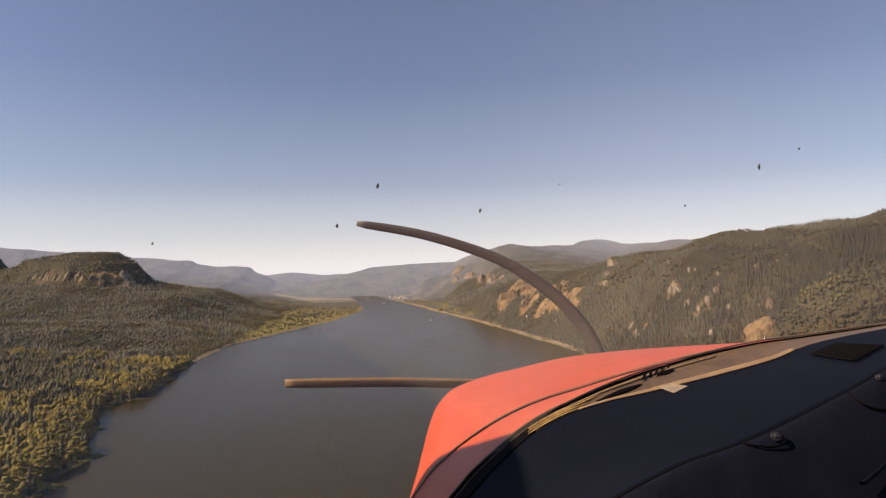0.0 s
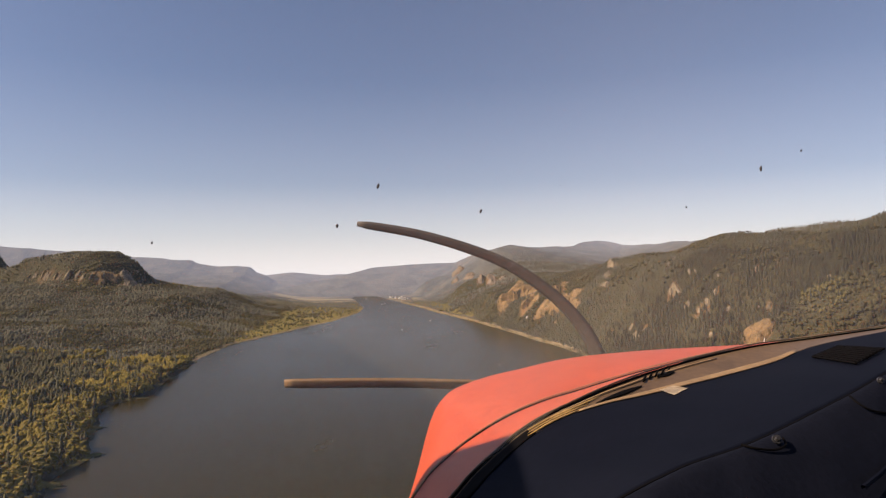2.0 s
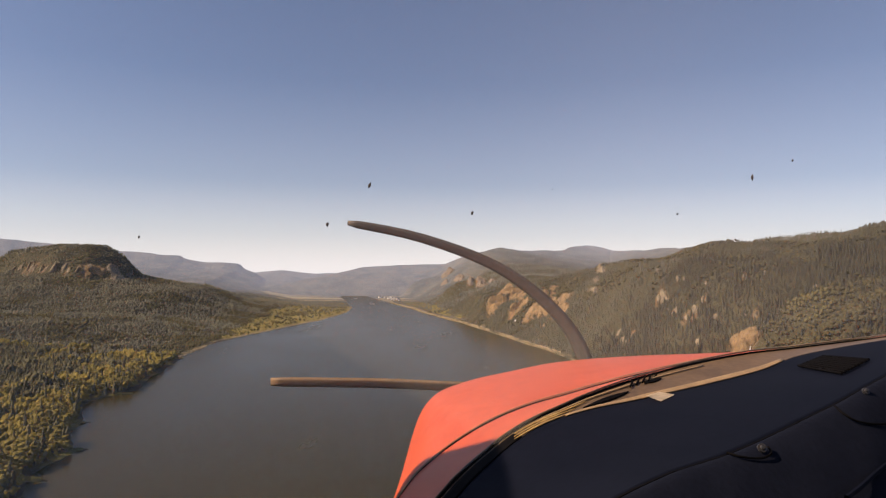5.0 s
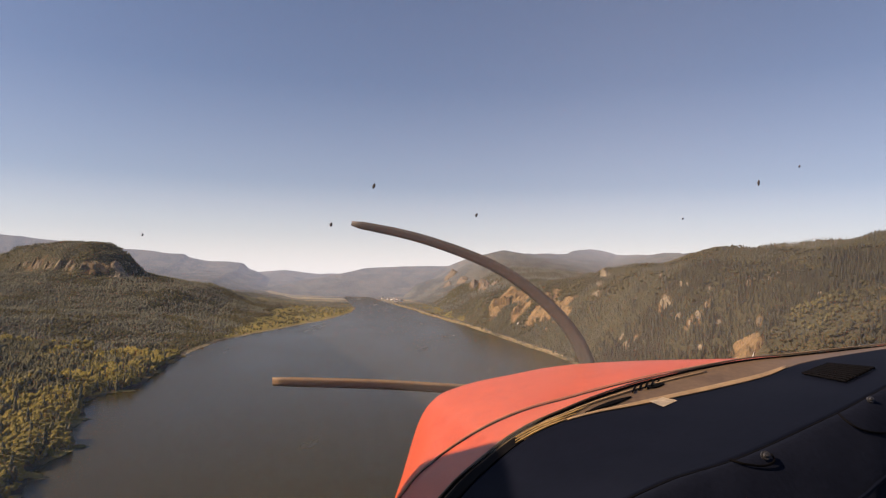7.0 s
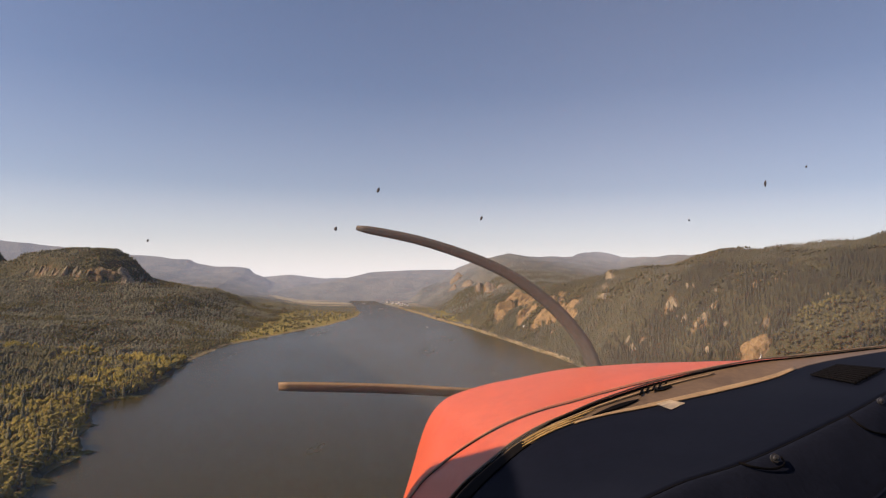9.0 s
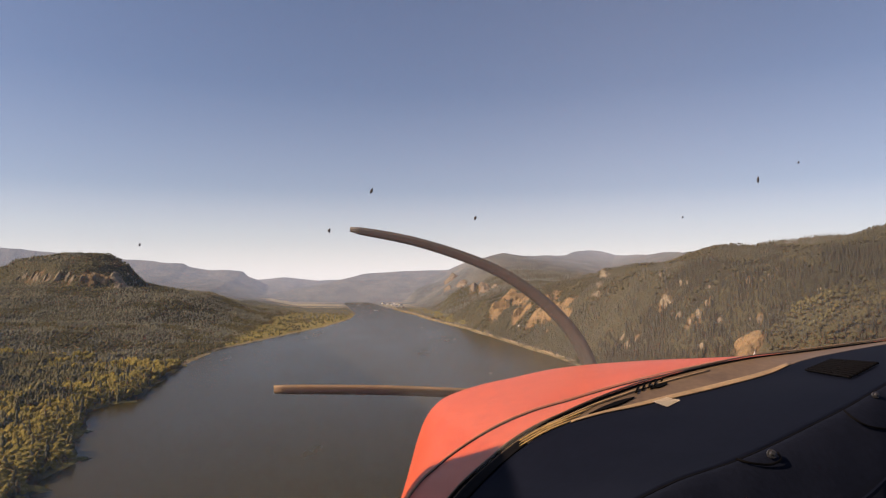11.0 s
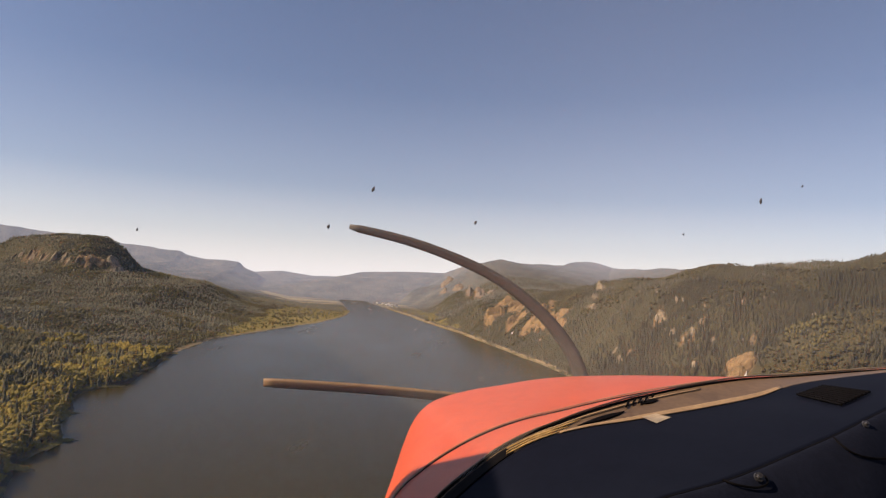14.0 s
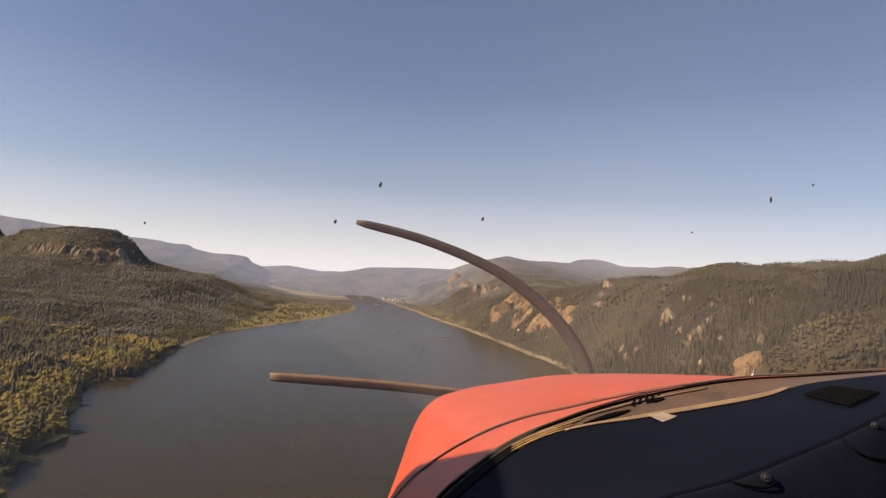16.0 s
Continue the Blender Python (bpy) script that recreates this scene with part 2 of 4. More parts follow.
def ridge(x, y, line, near, far, power=1.0):
    """Height of a ridge along a crest line of (x, y, z): it falls off over `near` metres towards the south and `far` towards the north."""
    best = np.full(np.shape(x), -50.0)
    for (x0, y0, z0), (x1, y1, z1) in zip(line, line[1:]):
        dx, dy = x1 - x0, y1 - y0
        t = np.clip(((x - x0) * dx + (y - y0) * dy) / (dx * dx + dy * dy), 0, 1)
        px, py, pz = x0 + t * dx, y0 + t * dy, z0 + t * (z1 - z0)
        side = (y - py) > 0
        r = np.hypot(x - px, y - py) / np.where(side, far, near)
        if power:
            fall = np.clip(1 - r ** power, -0.3, 1)
        else:                                   # flat top, a cliff, then scree
            fall = np.interp(r, [0, 0.16, 0.22, 0.30, 0.34, 1.0, 1.7], [1, 0.97, 0.90, 0.64, 0.57, 0.29, -0.1])
        best = np.maximum(best, pz * fall)
    return best


BUTTE = [(-1760, 2820, 190), (-1560, 2670, 208), (-1440, 2610, 240), (-1390, 2590, 249), (-1290, 2540, 252), (-1235, 2505, 246), (-1195, 2485, 222), (-1160, 2465, 186), (-1125, 2455, 150)]
HEADLAND = [(-2700, 2900, 330), (-2060, 2830, 300), (-1880, 2740, 284)]
# the long flat-topped ridge behind: x and height along its rim, with two sharp steps down
MESA = np.array([(-3800, 420), (-3300, 385), (-2877, 352), (-2263, 290), (-2133, 276), (-1985, 268), (-1850, 254), (-1742, 248), (-1715, 228), (-1570, 203), (-1440, 205), (-1345, 196), (-1312, 160), (-1250, 140), (-1140, 86), (-1020, 45), (-900, 10), (-700, -20), (3800, -20)], float)
FAR_END = [(-1350, 4900, 120), (-1110, 4900, 156), (-852, 4900, 134), (-650, 4900, 134)]
RIGHT_FAR = [(-510, 4600, 182), (-267, 4600, 196), (64, 4600, 208), (248, 4200, 276), (370, 3900, 298)]
PEAKS = [(370, 3900, 298), (584, 4200, 292), (850, 4400, 298), (1065, 4780, 344), (1270, 4780, 308), (1488, 4000, 300), (1591, 3900, 324), (1536, 3500, 301)]
NOTCH = [(1446, 3292, 290), (1467, 3000, 310), (1520, 2800, 324), (1609, 2700, 330), (1667, 2600, 344), (1757, 2500, 374), (2300, 2400, 455), (3200, 2200, 540)]
SPUR = [(150, 2280, 66), (290, 2080, 124), (420, 2100, 158), (560, 2250, 188), (800, 2500, 220), (1300, 3000, 280)]
CLIFF = [(149, 2440, 23), (186, 2390, 78), (239, 2330, 127), (300, 2270, 138), (357, 2200, 149), (425, 2120, 159), (466, 2060, 189), (535, 2000, 200), (613, 1960, 201)]


def land_height(x, y):
    dl, dr = shore_l(y) - x, x - shore_r(y)
    # the wooded shelf on the west bank
    low = np.interp(y, [1480, 1900, 2600, 3000, 3900], [0, 40, 130, 120, 260])
    dd = np.maximum(np.minimum(dl, 25), dl - low)
    zl = np.interp(dd, [-60, 0, 8, 60, 200, 450, 900, 1600, 3000], [-9, 0.2, 1.6, 5, 24, 42, 62, 90, 160])
    zl = np.where(dl > 8, 1.6 + (zl - 1.6) * np.interp(y, [900, 1300, 1450, 1700, 2000, 3000], [0.25, 0.4, 0.75, 1.2, 1.3, 1.15]), zl)
    zl = zl + np.clip((dd - 20) / 150, 0, 1) * (rough(x, y, 260, 4, 3) * 10 + rough(x, y, 60, 3, 4) * 3.5 + np.clip((dd - 120) / 120, 0, 1) * np.clip((y - 1300) / 300, 0, 1) * rough(x, y, 150, 4, 6) * 11)
    bx, by = x + rough(x, y, 120, 3, 71) * 34, y + rough(x, y, 120, 3, 72) * 34
    hills = np.maximum.reduce([ridge(bx, by, BUTTE, 520, 500, 0), ridge(x, y, HEADLAND, 620, 500, 0), ridge(x, y, FAR_END, 500, 500)])
    hills = hills + (rough(x, y, 330, 5, 7) * 14 + rough(x, y, 45, 3, 8) * 6) * np.clip(hills / 90, 0, 1)
    rim = np.interp(x + rough(x, y, 120, 3, 61) * 4, MESA[:, 0], MESA[:, 1])
    hills = np.maximum(hills, rim * np.interp(4650 - y + rough(x, y, 90, 4, 62) * 22, [-240, -50, 0, 40, 70, 260, 700, 1300], [0.3, 0.9, 1, 0.98, 0.80, 0.62, 0.36, 0.05]) + rough(x, y, 70, 3, 63) * 4)
    flat = np.clip((dd - 25) / 300, 0, 1)
    zl = np.where(flat > 0, np.maximum(zl, hills * flat), zl)
    # the steep east bank
    k = np.interp(y, [-600, 1250, 1700, 2050, 2350, 2700, 3300, 5200], [1.0, 0.95, 1.0, 0.8, 0.62, 0.5, 0.42, 0.4])
    run = np.interp(y, [1500, 2000, 2300, 2700, 3300], [0, 0, 45, 90, 150])
    s = np.maximum(np.minimum(dr, 22), dr - run)
    zr = np.interp(s, [-60, 0, 6, 24, 60, 110, 160, 215, 320, 700, 1300, 3000], [-9, 0.2, 2.5, 4, 38, 92, 138, 172, 192, 232, 285, 480])
    up = np.clip((s - 24) / 60, 0, 1)
    zr = np.where(s > 24, 4 + (zr - 4) * k, zr)
    gully = np.abs(rough(x * 0.35 + y * 0.15, y, 190, 4, 21))
    zr = zr + up * ((gully - 0.22) * 105 + rough(x, y, 70, 3, 31) * 7)
    rr = np.maximum.reduce([ridge(x, y, RIGHT_FAR, 1300, 700, 0.8), ridge(x, y, PEAKS, 1700, 800, 0.85), ridge(x, y, NOTCH, 1250, 900, 0.9), ridge(x, y, SPUR, 330, 330, 1.2)])
    rr = rr + (rough(x, y, 420, 5, 11) * 20 - (0.5 - np.abs(rough(x, y, 300, 3, 12))) * 14 + 4) * np.clip(rr / 120, 0, 1)
    zr = np.where(s > 24, np.maximum(zr, rr * np.clip((s - 24) / np.interp(y, [2000, 2600, 3600], [110, 180, 420]), 0, 1)), zr)
    # the bare headland of orange cliffs
    bluff = ridge(x + rough(x, y, 90, 3, 73) * 22, y + rough(x, y, 90, 3, 74) * 22, CLIFF, 250, 420, 0.9)
    zr = np.where(dr > 15, np.maximum(zr, bluff * np.clip((dr - 15) / 55, 0, 1)), zr)
    river = (dl < 0) & (dr < 0)
    z = np.where(river, np.maximum(np.where(dl > -60, zl, -9), np.where(dr > -60, zr, -9)), np.where(dl >= 0, zl, zr))
    # the river bends out of sight behind the last ridges
    end = np.maximum(ridge(x, y, FAR_END, 620, 500), ridge(x, y, RIGHT_FAR, 900, 700, 0.8))
    end = end + rough(x, y, 300, 4, 51) * 12 * np.clip(end / 80, 0, 1)
    return np.where(y > 4150, np.maximum(z, end * np.clip((y - 4150) / 250, 0, 1) - 3), z)


MEADOWS = [(-395, 748, 30, 30), (-398, 562, 40, 42), (-612, 986, 15, 16), (-601, 967, 14, 15), (-590, 949, 13, 15), (-383, 654, 42, 22), (-437, 842, 45, 18), (-318, 712, 26, 10), (-339, 868, 14, 18)]
# bare rock: x, y, half width, half depth, height that it stands proud
CLIFFS = [(183, 2204, 24, 43, 9), (225, 2273, 25, 61, 10), (252, 2180, 24, 84, 10), (232, 2056, 26, 29, 9), (255, 1959, 28, 28, 8), (294, 1988, 22, 28, 9), (288, 1926, 27, 38, 10), (296, 1803, 17, 51, 8), (329, 1883, 16, 57, 8), (322, 2012, 13, 15, 6)]
CRAGS = [(459, 2035, 15, 20, 9), (358, 1717, 8, 15, 6), (378, 1775, 7, 13, 5)]
PINK_CLIFFS = [(75, 4007, 53, 187, 14), (127, 3637, 36, 99, 12), (162, 3210, 21, 26, 13), (213, 3191, 31, 110, 14), (256, 3151, 23, 57, 8), (51, 3747, 28, 76, 8)]
FALL_CLIFF = [(427, 1156, 18, 14, 9), (429, 1179, 9, 9, 7)]
OUTCROPS = [(427, 1497, 5, 6, 4), (462, 1458, 3, 7, 4), (413, 1454, 6, 9, 4), (404, 1439, 4, 8, 4), (420, 1438, 12, 31, 4), (402, 1342, 10, 11, 5), (393, 1358, 5, 5, 4), (416, 1268, 9, 8, 7), (402, 1264, 8, 9, 6), (391, 1268, 5, 6, 4), (361, 1455, 6, 4, 3), (340, 1464, 10, 5, 3)]
OUTCROPS += [(358, 1437, 7, 7, 3), (343, 1440, 8, 16, 3), (460, 1189, 6, 6, 4), (423, 1237, 7, 4, 3), (508, 1251, 4, 4, 4), (528, 1264, 5, 4, 4), (539, 1174, 6, 6, 4), (391, 1226, 4, 7, 3), (211, 1980, 5, 6, 3)]
BUTTE_CLIFF = [(-1140, 2339, 19, 11, 8), (-1119, 2350, 19, 11, 8), (-1096, 2354, 15, 13, 8), (-1123, 2326, 13, 8, 6)]
BUTTE_CRAGS = [(-1073, 2378, 13, 17, 8), (-1053, 2376, 13, 17, 8), (-1036, 2375, 13, 17, 8), (-1050, 2350, 12, 15, 7), (-1066, 2337, 12, 10, 6), (-1024, 2381, 10, 11, 6)]

# the long cliffs are broken into several crags
PINK_CLIFFS = [(rx, ry, ax * 0.7, ay * 0.7, up) for rx, ry, ax, ay, up in PINK_CLIFFS]
for group in (CLIFFS, PINK_CLIFFS):
    for rx, ry, ax, ay, up in list(group):
        for k in range(4):
            q = k * 1.6 + rx
            group.append((rx + 0.5 * ax * math.sin(q), ry + 0.5 * ay * math.cos(q * 1.3), ax * (0.45 + 0.14 * math.sin(q * 2.1)), ay * (0.42 + 0.15 * math.cos(q * 3.3)), up * (0.7 + 0.3 * math.sin(q * 5))))

# small pale scars down the east slope
scar = random.Random(77)
for k in range(14):
    sy = 1150 + 55 * k + scar.uniform(-20, 20)
    sx = float(shore_r(np.array(sy))) + scar.uniform(60, 210)
    OUTCROPS.append((sx, sy, scar.uniform(2.0, 3.2), scar.uniform(5, 9), scar.uniform(2, 3.5)))

# the broken cliff band under the top of the flat-topped hill
for k in range(17):
    bx = -1440 + 20 * k + 7 * math.sin(k * 2.3)
    line = np.arange(2230.0, 2620.0, 4.0)
    up = land_height(np.full(line.shape, bx), line)
    if (up > 156).any():
        BUTTE_CRAGS.append((bx, float(line[np.argmax(up > 156)]) + 4, 6 + 2.5 * math.sin(k * 1.7), 10 + 4 * math.sin(k * 3.1), 9 + 4 * math.sin(k * 2.9)))
OUTCROPS = [(rx, ry, max(2.0, ax * 0.6), max(3.0, ay * 0.6), up) for rx, ry, ax, ay, up in OUTCROPS]
ROCKS = CLIFFS + CRAGS + PINK_CLIFFS + FALL_CLIFF + OUTCROPS + BUTTE_CLIFF + BUTTE_CRAGS


def cover_of(x, y):
    """Weights of meadow, bare rock and sand."""
    dl, dr = shore_l(y) - x, x - shore_r(y)
    wob = rough(x, y, 60, 3, 41)
    meadow = np.zeros(np.shape(x))
    for mx, my, rx, ry in MEADOWS:
        meadow = np.maximum(meadow, np.clip((1.25 - np.hypot((x - mx) / rx, (y - my) / ry) + wob * 0.35) * 4, 0, 1))
    band = np.interp(y, [1560, 1750, 1900, 2000, 2300, 2620, 2700, 3000, 3400, 3900], [0, 14, 45, 85, 190, 260, 260, 240, 330, 460])
    meadow = np.maximum(meadow, 0.85 * np.clip((band - dl + wob * 40) / 14, 0, 1) * (dl > 0))
    bandr = np.interp(y, [1500, 1900, 2100, 2450, 2560, 2700, 3300, 4000], [4, 12, 18, 24, 70, 120, 170, 170])
    meadow = np.maximum(meadow, 0.75 * np.clip((bandr - dr + wob * 30) / 14, 0, 1) * (dr > 0))
    strips = np.clip(0.45 + rough(x * 0.3, y * 1.6, 130, 3, 45) * 1.5, 0, 1)          # far flats lie in long strips
    meadow = meadow * np.clip((4150 - y) / 60, 0, 1) * np.where(y > 3000, 1 + (strips - 1) * np.clip((y - 3000) / 300, 0, 1), 1)
    sand = np.clip((7 + 4 * wob - dl) / 4, 0, 1) * (dl > -4) * (y > 1500) + np.clip((5 + 6 * wob - dr) / 4, 0, 1) * (dr > -4)
    rock = np.zeros(np.shape(x))
    for rx, ry, ax, ay, _ in ROCKS:
        rock = np.maximum(rock, np.clip((1.1 - np.hypot((x - rx) / ax, (y - ry) / ay) + wob * 0.5) * 4, 0, 1))
    return meadow, rock, np.clip(sand, 0, 1) * (y < 4100)


def mesh_from(name, verts, faces, material, smooth=False):
    me = bpy.data.meshes.new(name)
    me.from_pydata(verts, [], faces)
    me.materials.append(material)
    if smooth:
        me.polygons.foreach_set("use_smooth", [True] * len(me.polygons))
    me.update()
    return me


def grid_mesh(name, xs, ys, height, material):
    gx, gy = np.meshgrid(xs, ys)
    gz = height(gx, gy)
    nx, ny = len(xs), len(ys)
    i = np.arange(nx * ny).reshape(ny, nx)
    quads = np.stack([i[:-1, :-1], i[:-1, 1:], i[1:, 1:], i[1:, :-1]], -1).reshape(-1, 4)
    me = bpy.data.meshes.new(name)
    me.vertices.add(nx * ny)
    me.vertices.foreach_set("co", np.stack([gx, gy, gz], -1).astype(np.float32).ravel())
    me.loops.add(quads.size)
    me.loops.foreach_set("vertex_index", quads.astype(np.int32).ravel())
    me.polygons.add(len(quads))
    me.polygons.foreach_set("loop_start", np.arange(0, quads.size, 4, dtype=np.int32))
    me.polygons.foreach_set("use_smooth", np.ones(len(quads), dtype=bool))
    me.update(calc_edges=True)
    me.validate()
    me.materials.append(material)
    return me, gx, gy


xs = np.concatenate([np.arange(-3800, -1300, 25), np.arange(-1300, 1300, 10), np.arange(1300, 3801, 25)]).astype(float)
ys = np.concatenate([np.arange(-600, 500, 40), np.arange(500, 2700, 10), np.arange(2700, 3401, 20)]).astype(float)


def paint_cover(me, gx, gy):
    cov = np.ones((gx.size, 4), dtype=np.float32)
    for k, w in enumerate(cover_of(gx, gy)):
        cov[:, k] = w.ravel()
    me.color_attributes.new("cover", "FLOAT_COLOR", "POINT").data.foreach_set("color", cov.ravel())


me, gx, gy = grid_mesh("ground", xs, ys, land_height, LAND)
paint_cover(me, gx, gy)
tagged(new("ground", me), "wooded river banks with meadows, sand and bare rock", "ground", kind="structure")
far_xs, far_ys = np.arange(-3800, 3801, 20).astype(float), np.arange(3400, 4981, 20).astype(float)
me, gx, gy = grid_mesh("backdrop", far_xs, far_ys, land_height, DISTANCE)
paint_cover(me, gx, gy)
tagged(new("backdrop", me), "far wooded ridges, pale blue haze painted as a glow", "ridges", kind="structure")
water = mesh_from("water", [(-4000, -700, 0), (4000, -700, 0), (4000, 5000, 0), (-4000, 5000, 0)], [(0, 1, 2, 3)], WATER)
tagged(new("water", water), "wide calm grey-brown river reflecting the sky", "river", kind="structure")


# ---------------------------------------------------------------- woods
def lump(rng, r, h, sides=6, rings=3):
    """An uneven rounded crown piece: rings of vertices closed at top and bottom."""
    v, f = [(0, 0, 0)], []
    for k in range(rings):
        a = math.pi * (k + 1) / (rings + 1)
        for s in range(sides):
            q = 2 * math.pi * (s + 0.5 * (k % 2)) / sides
            d = r * math.sin(a) * rng.uniform(0.75, 1.2)
            v.append((d * math.cos(q), d * math.sin(q), h * (0.5 - 0.5 * math.cos(a)) + rng.uniform(-0.06, 0.06) * h))
    v.append((0, 0, h))
    top = len(v) - 1
    for s in range(sides):
        n = (s + 1) % sides
        f.append((0, 1 + n, 1 + s))
        f.append((top, 1 + (rings - 1) * sides + s, 1 + (rings - 1) * sides + n))
        for k in range(rings - 1):
            a, b = 1 + k * sides, 1 + (k + 1) * sides
            f.append((a + s, a + n, b + n))
            f.append((a + s, b + n, b + s))
    return v, f


def joined(pieces):
    v, f = [], []
    for (pv, pf), (ox, oy, oz) in pieces:
        o = len(v)
        v += [(x + ox, y + oy, z + oz) for x, y, z in pv]
        f += [tuple(i + o for i in q) for q in pf]
    return np.array(v, float), np.array(f, int)


def skirt(rng, r, z0, z1, sides):
    """One ragged whorl of branches: a cone with a jagged hem."""
    v = [(0, 0, z1)]
    for s in range(sides):
        q = 2 * math.pi * s / sides + rng.uniform(-0.2, 0.2)
        d = r * rng.uniform(0.65, 1.15)
        v.append((d * math.cos(q), d * math.sin(q), z0 + rng.uniform(-0.05, 0.05)))
    return v, [(0, 1 + s, 1 + (s + 1) % sides) for s in range(sides)]


def conifer(rng, tiers, sides):
    """A fir of height 1."""
    p = []
    for k in range(tiers):
        a = 0.08 + 0.78 * k / tiers
        p.append((skirt(rng, 0.17 * (1 - a) ** 0.8 + 0.03, a, min(1.0, a + 1.45 / tiers), sides), (rng.uniform(-0.01, 0.01), rng.uniform(-0.01, 0.01), 0)))
    return joined(p)


def broadleaf(rng, lumps, sides, rings):
    """A spreading crown of height 1 made of uneven leaf masses."""
    p = [(lump(rng, 0.24, 0.85, sides, rings), (0, 0, 0.15))]
    for k in range(lumps):
        q = 2 * math.pi * k / lumps + rng.uniform(-0.4, 0.4)
        r = rng.uniform(0.1, 0.22)
        p.append((lump(rng, rng.uniform(0.12, 0.19), rng.uniform(0.3, 0.5), sides, rings), (r * math.cos(q), r * math.sin(q), rng.uniform(0.12, 0.5))))
    return joined(p)


def wood(name, kinds, places, heights, material, label, seed, spread=1.0):
    """One mesh of many trees, each a turned and scaled copy of one of the kinds."""
    rng = np.random.default_rng(seed)
    pick = rng.integers(0, len(kinds), len(places))
    vs, fs, base = [], [], 0
    for k, (tv, tf) in enumerate(kinds):
        pl, h = places[pick == k], heights[pick == k]
        if not len(pl):
            continue
        a = rng.uniform(0, 2 * math.pi, len(pl))
        h = h * (1 + 0.45 * rough(pl[:, 0], pl[:, 1], 40, 2, 77))
        wide = h * spread * rng.uniform(0.8, 1.25, len(pl))
        c, s = np.cos(a)[:, None], np.sin(a)[:, None]
        x = (tv[None, :, 0] * c - tv[None, :, 1] * s) * wide[:, None] + pl[:, 0:1]
        y = (tv[None, :, 0] * s + tv[None, :, 1] * c) * wide[:, None] + pl[:, 1:2]
        z = tv[None, :, 2] * h[:, None] + pl[:, 2:3]
        vs.append(np.stack([x, y, z], -1).reshape(-1, 3))
        fs.append((tf[None] + (np.arange(len(pl)) * len(tv))[:, None, None] + base).reshape(-1, 3))
        base += len(pl) * len(tv)
    v, f = np.concatenate(vs).astype(np.float32), np.concatenate(fs).astype(np.int32)
    me = bpy.data.meshes.new(name)
    me.vertices.add(len(v))
    me.vertices.foreach_set("co", v.ravel())
    me.loops.add(f.size)
    me.loops.foreach_set("vertex_index", f.ravel())
    me.polygons.add(len(f))
    me.polygons.foreach_set("loop_start", np.arange(0, f.size, 3, dtype=np.int32))
    me.update(calc_edges=True)
    me.materials.append(material)
    return tagged(new(name, me), label, "forest", kind="stuff")


def scatter(x0, x1, y0, y1, step, seed):
    """Jittered places in a box, kept to the land."""
    rng = np.random.default_rng(seed)
    x, y = np.meshgrid(np.arange(x0, x1, step), np.arange(y0, y1, step))
    x, y = x.ravel() + rng.uniform(-0.5, 0.5, x.size) * step, y.ravel() + rng.uniform(-0.5, 0.5, x.size) * step
    z = land_height(x, y)
    me_, ro, sa = cover_of(x, y)
    keep = (z > 1.2) & (rng.uniform(0, 1, x.size) > np.maximum(np.maximum(me_ * np.where(rough(x, y, 60, 2, 88) > 0.25, 0.7, 1.0), ro * 0.8), sa)) & (np.abs(x) < 0.76 * (y - 272) + 60)
    return np.stack([x, y, z - 0.4], -1)[keep]


rng = random.Random(4)
FIRS = [conifer(rng, 6, 7) for _ in range(8)]
FIRS_MID = [conifer(rng, 4, 6) for _ in range(6)]
FIRS_FAR = [conifer(rng, 2, 5) for _ in range(6)]
CROWNS = [broadleaf(rng, 11, 5, 1) for _ in range(8)]
TUFTS = [broadleaf(rng, 2, 4, 1) for _ in range(6)]
CLUMPS = [broadleaf(rng, 3, 5, 1) for _ in range(6)]


def sizes(n, lo, hi, seed):
    return lo + (hi - lo) * np.random.default_rng(seed).uniform(0, 1, n) ** 1.6


def thinned(pts, keep, seed):
    return pts[np.random.default_rng(seed).uniform(0, 1, len(pts)) < keep]


# west bank, near: firs inland, broadleaved trees along the water and in patches
pts = scatter(-1300, -300, 640, 1500, 6.6, 1)
pts = pts[(shore_l(pts[:, 1]) - pts[:, 0] > 30) | (pts[:, 1] > 1300)]
dl = shore_l(pts[:, 1]) - pts[:, 0]
leafy = np.clip(np.interp(pts[:, 1], [600, 900, 1500], [1.5, 1.25, 1.15]) - dl / 150, -0.05, 1) + rough(pts[:, 0], pts[:, 1], 75, 3, 5) * 1.3 + 0.05 > np.random.default_rng(2).uniform(0.38, 0.62, len(pts))
firs = pts[~leafy]
# firs farther off take the colour with haze mixed in
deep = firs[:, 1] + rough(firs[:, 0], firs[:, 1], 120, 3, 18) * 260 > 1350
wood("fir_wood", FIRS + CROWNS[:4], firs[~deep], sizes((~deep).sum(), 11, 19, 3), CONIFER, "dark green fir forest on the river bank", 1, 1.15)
wood("fir_wood", FIRS_MID + CLUMPS[:4], firs[deep], sizes(deep.sum(), 7, 12, 33), MID_WOOD, "fir forest behind the shore wood, greyed by painted haze", 31, 1.0)
wood("broadleaf_wood", CROWNS, pts[leafy], sizes(leafy.sum(), 8, 16, 4), BROADLEAF, "sunlit yellow-green broadleaved wood along the shore", 2, 1.15)
pts = scatter(-2700, -300, 1500, 3000, 8.5, 5)
dl = shore_l(pts[:, 1]) - pts[:, 0]
